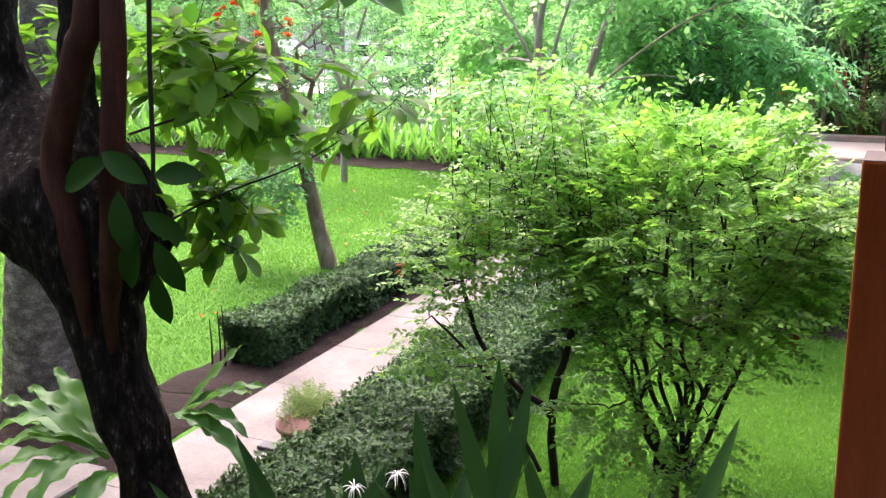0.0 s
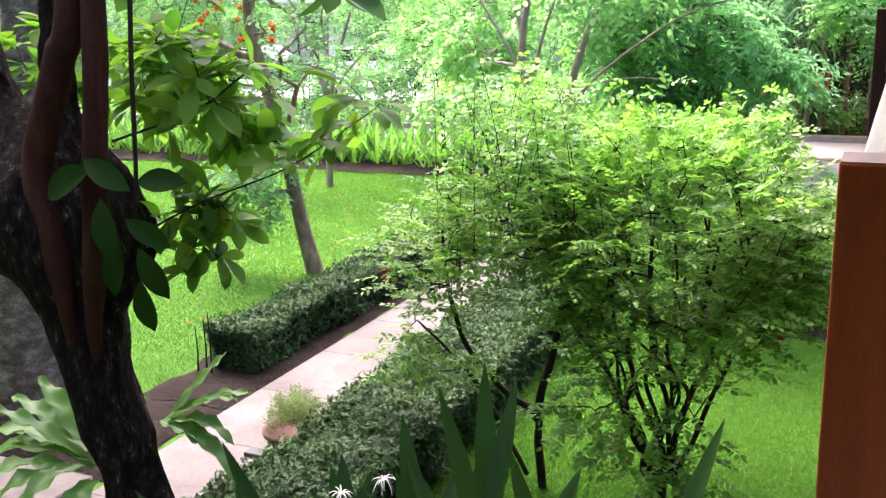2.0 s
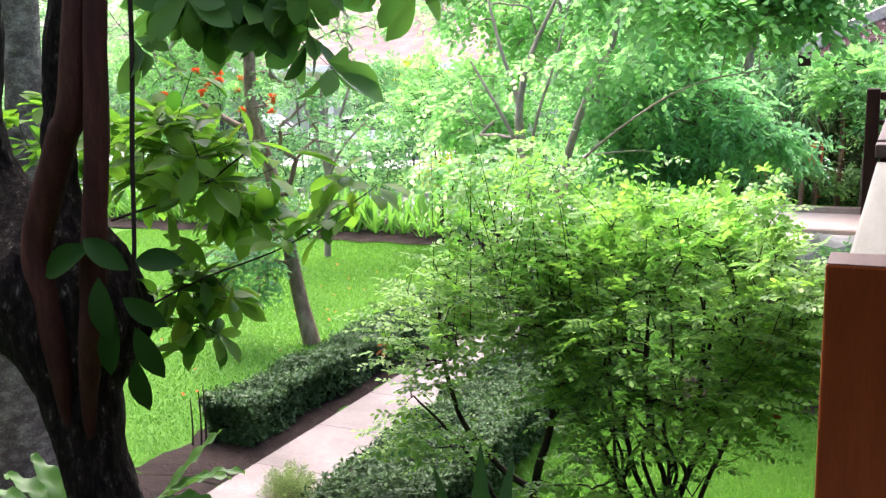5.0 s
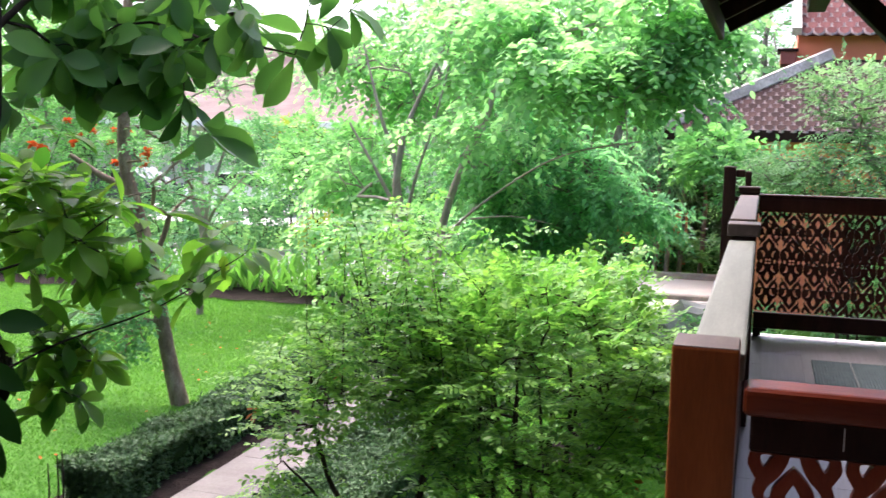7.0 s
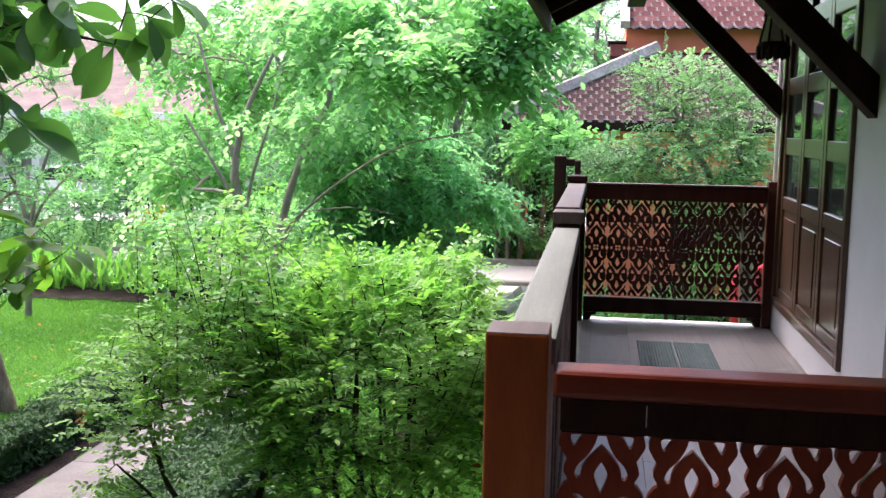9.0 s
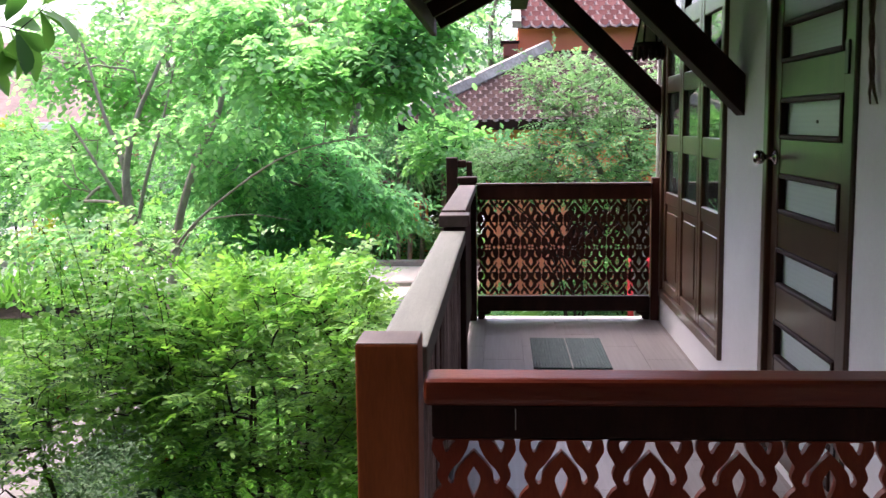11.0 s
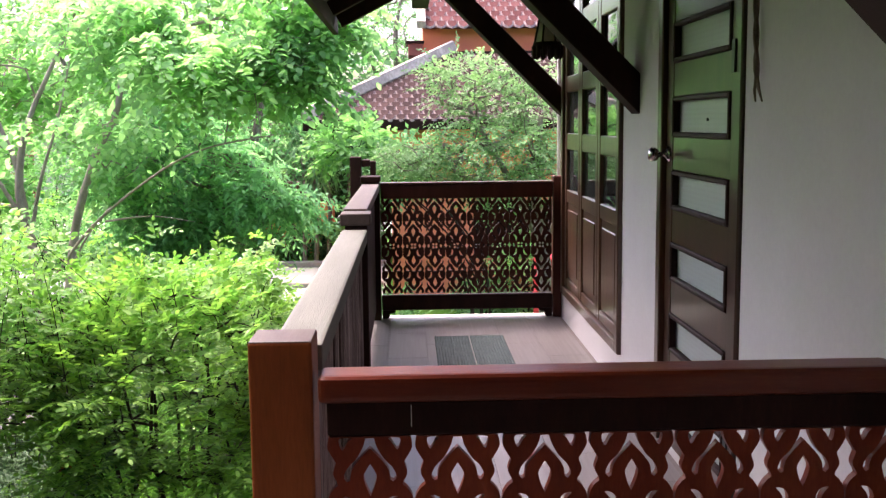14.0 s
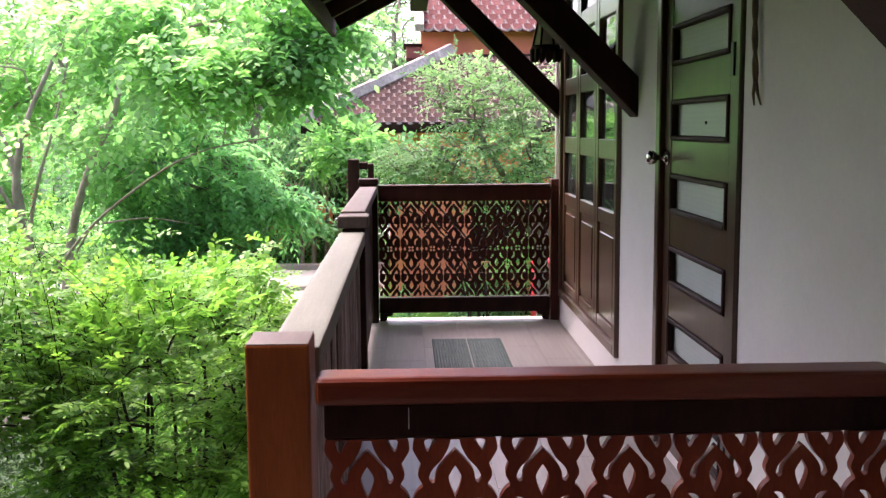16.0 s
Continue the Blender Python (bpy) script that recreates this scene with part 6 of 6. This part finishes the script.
for x, y, z, r, m in ((-6.3, 18.4, 0.0, 1.1, leaf_light), (-5.0, 18.2, 0.1, 1.1, leaf_mid), (-3.9, 17.9, -0.1, 0.9, leaf_light), (-6.6, 17.0, -0.7, 0.9, leaf_mid), (-5.4, 16.4, -0.8, 0.9, leaf_light), (-4.4, 15.6, -0.9, 0.8, leaf_mid), (-3.6, 15.9, -1.0, 0.7, leaf_deep), (-6.0, 14.5, 0.6, 0.9, leaf_light), (-7.2, 15.6, 0.5, 1.0, leaf_light)):
    make_bush("bed_bush", "leafy green bush in the planted bed", (x, y, z), (r, r * 0.8, r * 0.85), 170, m, SMALL, 0.11, 0.3, 9)
for x, y, z in ((-10.4, 18.5, -1.1), (-12.4, 19.0, -1.0), (-14.2, 18.2, -0.9), (-15.9, 18.8, -0.6), (-9.2, 19.5, 0.0), (-11.4, 21.5, 0.5)):
    make_bush("bed_bush", "leafy green bush behind the planted bed", (x, y, z), (1.0, 0.8, 0.9), 150, leaf_light if x < -13 else leaf_mid, LONG, 0.17, 0.38, 9)


for x, y, z, r, m in ((-13.4, 24.0, 0.75, 0.8, leaf_light), (-12.0, 24.4, 0.9, 0.7, leaf_yellow), (-10.6, 24.2, 0.6, 0.8, leaf_light), (-15.2, 24.0, 0.5, 0.9, leaf_mid)):
    make_bush("lane_bush", "pale yellow-green bush growing along the lane", (x, y, z), (r * 1.2, r * 0.7, r * 0.5), 70, m, LONG, 0.17, 0.35, 8)


def make_dracaena(at, h):
    d = thing("dracaena", "spiky-leaved dracaena with a slim cane stem", "plant", (at[0], at[1], GROUND), "spiky plants")
    wood_part("cane", [tube([(at[0], at[1], GROUND), (at[0] + 0.05, at[1], GROUND + h * 0.5), (at[0], at[1], GROUND + h)], [0.06, 0.05, 0.04], 6)], bark_grey, d)
    vt = []
    for k in range(46):
        a = 2.4 * k
        e = rng.uniform(-0.5, 1.2)
        vt.append(frond((at[0], at[1], GROUND + h - 0.006 * k), a, 0.55 * math.cos(e * 0.6), 0.6 * e, 0.05, 0.35, 0.0, True))
    leaf_part("leaves", join(vt), leaf_mid, d)


for x, y, h in ((-2.25, 21.4, 2.75), (-2.0, 21.3, 2.0), (-1.75, 21.5, 2.25), (-3.0, 21.4, 2.3), (-1.35, 22.0, 2.6), (-0.9, 22.3, 2.9), (-2.6, 22.6, 3.1)):
    make_dracaena((x, y), h)

# flame tree and other trees across the lane
far_specs = [(-15.6, 20.0, 2.6, 2.0, leaf_light), (-17.5, 23.0, 3.2, 2.4, leaf_light), (-6.2, 21.5, 2.9, 1.9, leaf_mid), (-3.4, 22.5, 2.2, 1.9, leaf_deep), (-21.0, 21.0, 2.6, 2.4, leaf_mid), (-0.2, 25.5, 3.6, 2.0, leaf_mid), (-5.5, 26.0, 3.6, 2.2, leaf_light)]
for x, y, z, r, m in far_specs:
    make_tree("garden_tree", "leafy garden tree with feathery light foliage", (x, y),
              [limb((x, y, GROUND, 0.13), (x + 0.1, y, 0.0, 0.11), (x - 0.1, y, z - 0.6, 0.07), (x, y, z + 0.4, 0.04)), limb((x, y, 0.2, 0.06), (x + r * 0.4, y, z - 0.5, 0.04), (x + r * 0.6, y, z, 0.025)), limb((x, y, 0.0, 0.06), (x - r * 0.4, y - 0.2, z - 0.6, 0.04), (x - r * 0.65, y, z, 0.025))],
              np.vstack([blob(260, (x, y, z), (r, r * 0.8, r * 0.62), 0.3), blob(80, (x + r * 0.5, y - 0.6, z - r * 0.75), (r * 0.6, r * 0.5, r * 0.35), 0.2), blob(60, (x - r * 0.6, y - 0.4, z - r * 0.6), (r * 0.5, r * 0.5, r * 0.35), 0.2)]),
              m, bark_grey, LONG, 0.17, 0.5, 11)
make_bush("flame_bush", "feathery light green bush bearing orange-red flowers", (-13.5, 18.3, 0.45), (1.4, 0.4, 0.55), 110, leaf_light, LONG, 0.12, 0.42, 9)
flame = mesh_tris("flame_flower", *whorls(ROUND, np.zeros((3, 3)), np.array([(0, 0, 1.0), (0.5, 0.3, 0.6), (-0.5, 0.2, 0.7)]), 9, 0.12, 0.9, 0.5), petal_red)
for x, z, r, n in ((-13.5, 0.95, 0.7, 9), (-12.6, 0.4, 0.4, 5), (-14.8, 0.6, 0.5, 4)):
    for k in range(n):
        o = tagged(part("flame_flower", flame, petal_red, None), "orange-red flame tree flower cluster among feathery leaves", "flower", "flame flowers")
        o.matrix_basis = pose(x + rng.normal(0, r * 0.5), 18.2 + rng.normal(0, 0.3), z + rng.normal(0, 0.16), rng.uniform(-40, 40), rng.uniform(-40, 40), rng.uniform(0, 360))

# pale building across the lane
b2 = thing("pale_building", "pale building with a faded pink roof across the lane", "building", (-16, 38, GROUND))
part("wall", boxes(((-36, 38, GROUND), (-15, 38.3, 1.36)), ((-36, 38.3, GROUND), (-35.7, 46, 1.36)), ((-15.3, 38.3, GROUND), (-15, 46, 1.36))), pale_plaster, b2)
bm = bmesh.new()
q = [bm.verts.new(p) for p in ((-37, 36.5, 1.25), (-14, 36.5, 1.25), (-16.5, 42, 4.7), (-37, 42, 4.7), (-37, 47, 1.25), (-14, 47, 1.25))]
for f in ((0, 1, 2, 3), (3, 2, 5, 4), (0, 3, 4), (1, 5, 2), (0, 4, 5, 1)):
    bm.faces.new([q[i] for i in f])
part("roof", bm, roof_pink, b2, "faded pink tiled roof")
part("eave_board", boxes(((-37, 36.4, 1.08), (-14, 36.49, 1.36)), bevel=0.01), white_paint, b2)
for x in np.arange(-35, -15, 2.6):
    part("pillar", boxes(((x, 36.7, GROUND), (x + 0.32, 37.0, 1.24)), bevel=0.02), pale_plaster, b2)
    w = part("window", boxes(((x + 0.8, 37.9, -0.9), (x + 2.0, 37.99, 0.7)), bevel=0.01), dull_glass, b2)
tower = thing("louvred_tower", "tall red-brown slatted tower between the trees", "tower", (-11.5, 30.0, GROUND))
part("frame", boxes(((-12.1, 30.0, GROUND), (-12.0, 30.1, 3.7)), ((-11.05, 30.0, GROUND), (-10.95, 30.1, 3.7)), bevel=0.005), red_brown_paint, tower)
for k in range(18):
    part("slat", bar((-11.999, 30.05, -1.0 + 0.27 * k), (-11.051, 30.05, -1.0 + 0.27 * k), 0.03, 0.22, 0.004), red_brown_paint, tower)


def make_car(at, paint, label):
    c = thing("parked_car", label, "car", at)
    bm = bmesh.new()
    prof = [(-2.1, 0.3), (-2.15, 0.75), (-1.3, 0.9), (-0.7, 1.4), (0.8, 1.42), (1.5, 0.98), (2.05, 0.85), (2.15, 0.4), (2.1, 0.28)]
    a = [bm.verts.new((at[0] + x, at[1] - 0.8, at[2] + z)) for x, z in prof]
    f = bm.faces.new(a)
    r = bmesh.ops.extrude_face_region(bm, geom=[f])
    bmesh.ops.translate(bm, verts=[g for g in r["geom"] if isinstance(g, bmesh.types.BMVert)], vec=(0, 1.6, 0))
    bmesh.ops.bevel(bm, geom=list(bm.edges), offset=0.07, segments=3, affect="EDGES")
    part("body", bm, paint, c)
    bm = bmesh.new()
    pr = [(-1.2, 0.93), (-0.68, 1.33), (0.72, 1.35), (1.3, 0.98)]
    f = bm.faces.new([bm.verts.new((at[0] + x, at[1] - 0.815, at[2] + z)) for x, z in pr])
    r = bmesh.ops.extrude_face_region(bm, geom=[f])
    bmesh.ops.translate(bm, verts=[g for g in r["geom"] if isinstance(g, bmesh.types.BMVert)], vec=(0, 0.03, 0))
    part("side_window", bm, black_metal, c)
    for x in (-1.35, 1.35):
        for y in (-0.75, 0.75):
            bm = bmesh.new()
            lathe(bm, [(0.0, -0.1), (0.2, -0.1), (0.31, -0.09), (0.33, 0.0), (0.31, 0.09), (0.2, 0.1), (0.0, 0.1)], (0, 0, 0), 20)
            bmesh.ops.transform(bm, verts=bm.verts, matrix=Matrix.Translation((at[0] + x, at[1] + y, at[2] + 0.33)) @ pose(0, 0, 0, 90, 0, 0))
            part("wheel", bm, black_metal, c)


silver = surface("pale_car_paint", [(0.2, (0.6, 0.62, 0.63)), (0.9, (0.72, 0.73, 0.74))], 1, 0.25, 0, 20, coat=0.6)
dark_paint = surface("dark_car_paint", [(0.2, (0.015, 0.02, 0.025)), (0.9, (0.03, 0.035, 0.045))], 1, 0.25, 0, 20, coat=0.6)
make_bush("wall_bush", "green bush growing against the orange house wall", (1.15, 15.6, -1.55), (0.5, 0.35, 0.26), 110, leaf_mid, LONG, 0.12, 0.25, 7)
make_bush("wall_bush", "taller green bush against the orange house wall", (1.75, 15.7, -1.2), (0.5, 0.4, 0.6), 170, leaf_light, LONG, 0.12, 0.25, 7)
barrel = thing("red_barrel", "bright red plastic barrel standing by the bushes", "barrel", (2.07, 15.0, GROUND))
bm = bmesh.new()
lathe(bm, [(0.0, 0.0), (0.2, 0.0), (0.24, 0.05), (0.25, 0.3), (0.26, 0.33), (0.25, 0.36), (0.25, 0.65), (0.26, 0.68), (0.24, 0.72), (0.22, 0.9)], (2.07, 15.0, GROUND), 24)
part("drum", bm, red_cloth, barrel)
bm = bmesh.new()
lathe(bm, [(0.235, 0.9), (0.24, 0.95), (0.2, 0.98), (0.0, 0.98)], (2.07, 15.0, GROUND), 24)
part("lid", bm, red_cloth, barrel)
make_car((-16.6, 30.5, GROUND + 0.02), silver, "pale car parked on the lane behind the trees")
make_car((-21.6, 30.6, GROUND + 0.02), dark_paint, "dark car parked on the lane behind the trees")

# distant woods: one mass of leaves with gaps of sky
pts = []
for k in range(70):
    a = radians(rng.uniform(-70, 25))
    d = rng.uniform(44, 62)
    x, y = math.sin(a) * d, math.cos(a) * d
    if y < 20:
        continue
    h = rng.uniform(3.0, 8.5)
    pts.append(blob(150, (x, y, h * 0.45 + GROUND + 1.0), (rng.uniform(2.5, 4.5), rng.uniform(2, 3.5), h * 0.6), 0.4))
pts = np.vstack(pts)
w = part("far_woods", mesh_tris("far_woods", *sprays(LONG, pts, rng.normal(0, 1, pts.shape) * (1, 1, 0.5), 9, 0.9, 0.42, 0.3), leaf_far), leaf_far, None)
tagged(w, "distant bright green woods round the garden", "woods", "", "stuff")
# unseen ring of trees added to keep low skylight off the veranda
pts = []
for k in range(120):
    a = radians(rng.uniform(60, 300))
    d = rng.uniform(14, 20)
    h = rng.uniform(8.0, 12.0)
    pts.append(blob(150, (math.sin(a) * d, math.cos(a) * d, h * 0.45 + GROUND + 0.5), (2.6, 2.6, h * 0.6), 0.4))
pts = np.vstack(pts)
w = part("garden_woods", mesh_tris("garden_woods", *sprays(LONG, pts, rng.normal(0, 1, pts.shape) * (1, 1, 0.5), 9, 0.9, 0.55, 0.3), leaf_shrub), leaf_shrub, None)
tagged(w, "unseen tall green trees added round the house to block low sky", "woods", "", "stuff")
# unseen dark shrubs added to cut lawn light on the upper house wall
pts = np.vstack([blob(130, (rng.uniform(-10.0, -5.2), rng.uniform(-7.0, 1.6), -0.1), (1.0, 1.0, 1.9), 0.4) for k in range(34)])
w = part("garden_shrubs", mesh_tris("garden_shrubs", *sprays(LONG, pts, rng.normal(0, 1, pts.shape) * (1, 1, 0.5), 9, 0.9, 0.55, 0.3), leaf_hedge), leaf_hedge, None)
tagged(w, "unseen dense dark shrubs added beside the house to block lawn light", "shrubs", "", "stuff")

# ---------------------------------------------------------------- lawn blades, fallen petals
n, near = 360000, 190000
x = np.concatenate([rng.uniform(-13.5, 0.2, n), rng.uniform(-3.1, 0.1, near)])
y = np.concatenate([4.2 + 11.2 * rng.uniform(0, 1, n) ** 1.25, rng.uniform(3.9, 8.7, near)])
keep = ~((x > -5.3) & (x < -3.0) & (y < 12.3)) & ~((x < -4.5) & (x > -6.4) & (y < 5.6)) & ~((x > -1.9) & (y > 8.7) & (y < 11.1))
x, y = x[keep], y[keep]
n = len(x)
hgt = rng.uniform(0.016, 0.042, n) * (0.8 + 0.02 * y)
a = rng.uniform(0, 6.28, n)
w = 0.0016 + 0.0005 * y
base = np.stack([x, y, np.full(n, GROUND - 0.002)], 1)
sd = np.stack([np.cos(a) * w, np.sin(a) * w, np.zeros(n)], 1)
tip = base + np.stack([rng.normal(0, 0.02, n), rng.normal(0, 0.02, n), hgt], 1)
v = np.stack([base - sd, base + sd, tip], 1).reshape(-1, 3)
g = part("grass", mesh_tris("grass", v, np.arange(3 * n).reshape(-1, 3), grass_leaf), grass_leaf, None)
tagged(g, "short bright green lawn grass", "grass", "", "stuff")
n = 55
p = np.stack([rng.uniform(-9.5, -5.3, n), rng.uniform(5.5, 13.5, n), np.full(n, GROUND + 0.045)], 1)
g = part("fallen_petals", mesh_tris("fallen_petals", *scatter(ROUND, p, rng.normal(0, 1, (n, 3)) * (1, 1, 0.2), np.tile([0, 0, 1.0], (n, 1)), 0.042), petal_red), petal_red, None)

tagged(g, "scattered fallen orange-red petals on the lawn", "petals", "", "stuff")

# ---------------------------------------------------------------- roof tiles and floor tiles, piece by piece
def lay_tiles(parent, me, x0, x1, foot, rise, rows, pitch_x, course, hip_left):
    n = 0
    ang = math.atan(rise)
    for r in range(rows):
        s = r * course
        y, z = foot[1] + s * math.cos(ang), foot[2] + s * math.sin(ang) + 0.012
        xs = x0 + (pitch_x / 2 if r % 2 else 0)
        while xs < x1:
            if not hip_left or xs > foot[0] + s * math.cos(ang) + 0.1:
                o = part("tile", me, None, parent)
                o.matrix_basis = Matrix.Translation((xs, y + course * math.cos(ang), z + course * math.sin(ang))) @ pose(0, 0, 0, math.degrees(ang) + 2 + rng.uniform(-0.8, 0.8), rng.uniform(-1.2, 1.2), 0)
                n += 1
            xs += pitch_x
    return n


lay_tiles(lower, tile_mesh("tile", 0.172, 0.2, roof_tile), -1.5, 2.9, (-1.62, 15.98, 1.2), RISE, 17, 0.172, 0.15, True)
lay_tiles(uroof, tile_mesh("tile", 0.2, 0.25, roof_red), 0.4, 3.2, (0.3, 18.48, 2.85), 0.63, 11, 0.2, 0.19, False)

bm = bmesh.new()
box(bm, (-0.0996, -0.2996, -0.012), (0.0996, 0.2996, 0.0), 0.001)
me = bpy.data.meshes.new("tile")
bm.to_mesh(me)
bm.free()
me.materials.append(tile_floor)
for i in range(6):
    for j in range(15):
        x, y0 = -0.23 + 0.2 * i, -2.55 + 0.6 * j + (0.3 if i % 2 else 0)
        y1 = min(y0 + 0.6, 6.04)
        if x + 0.1 > WALL + 0.03 or y1 - y0 < 0.05:
            continue
        o = part("tile", me, tile_floor, deck)
        o.location = (x, (y0 + y1) / 2, -0.0005)
        if i == 0:
            o.location.x, o.scale.x = -0.205, 0.75
        o.scale = (o.scale.x, (y1 - y0) / 0.6, 1)
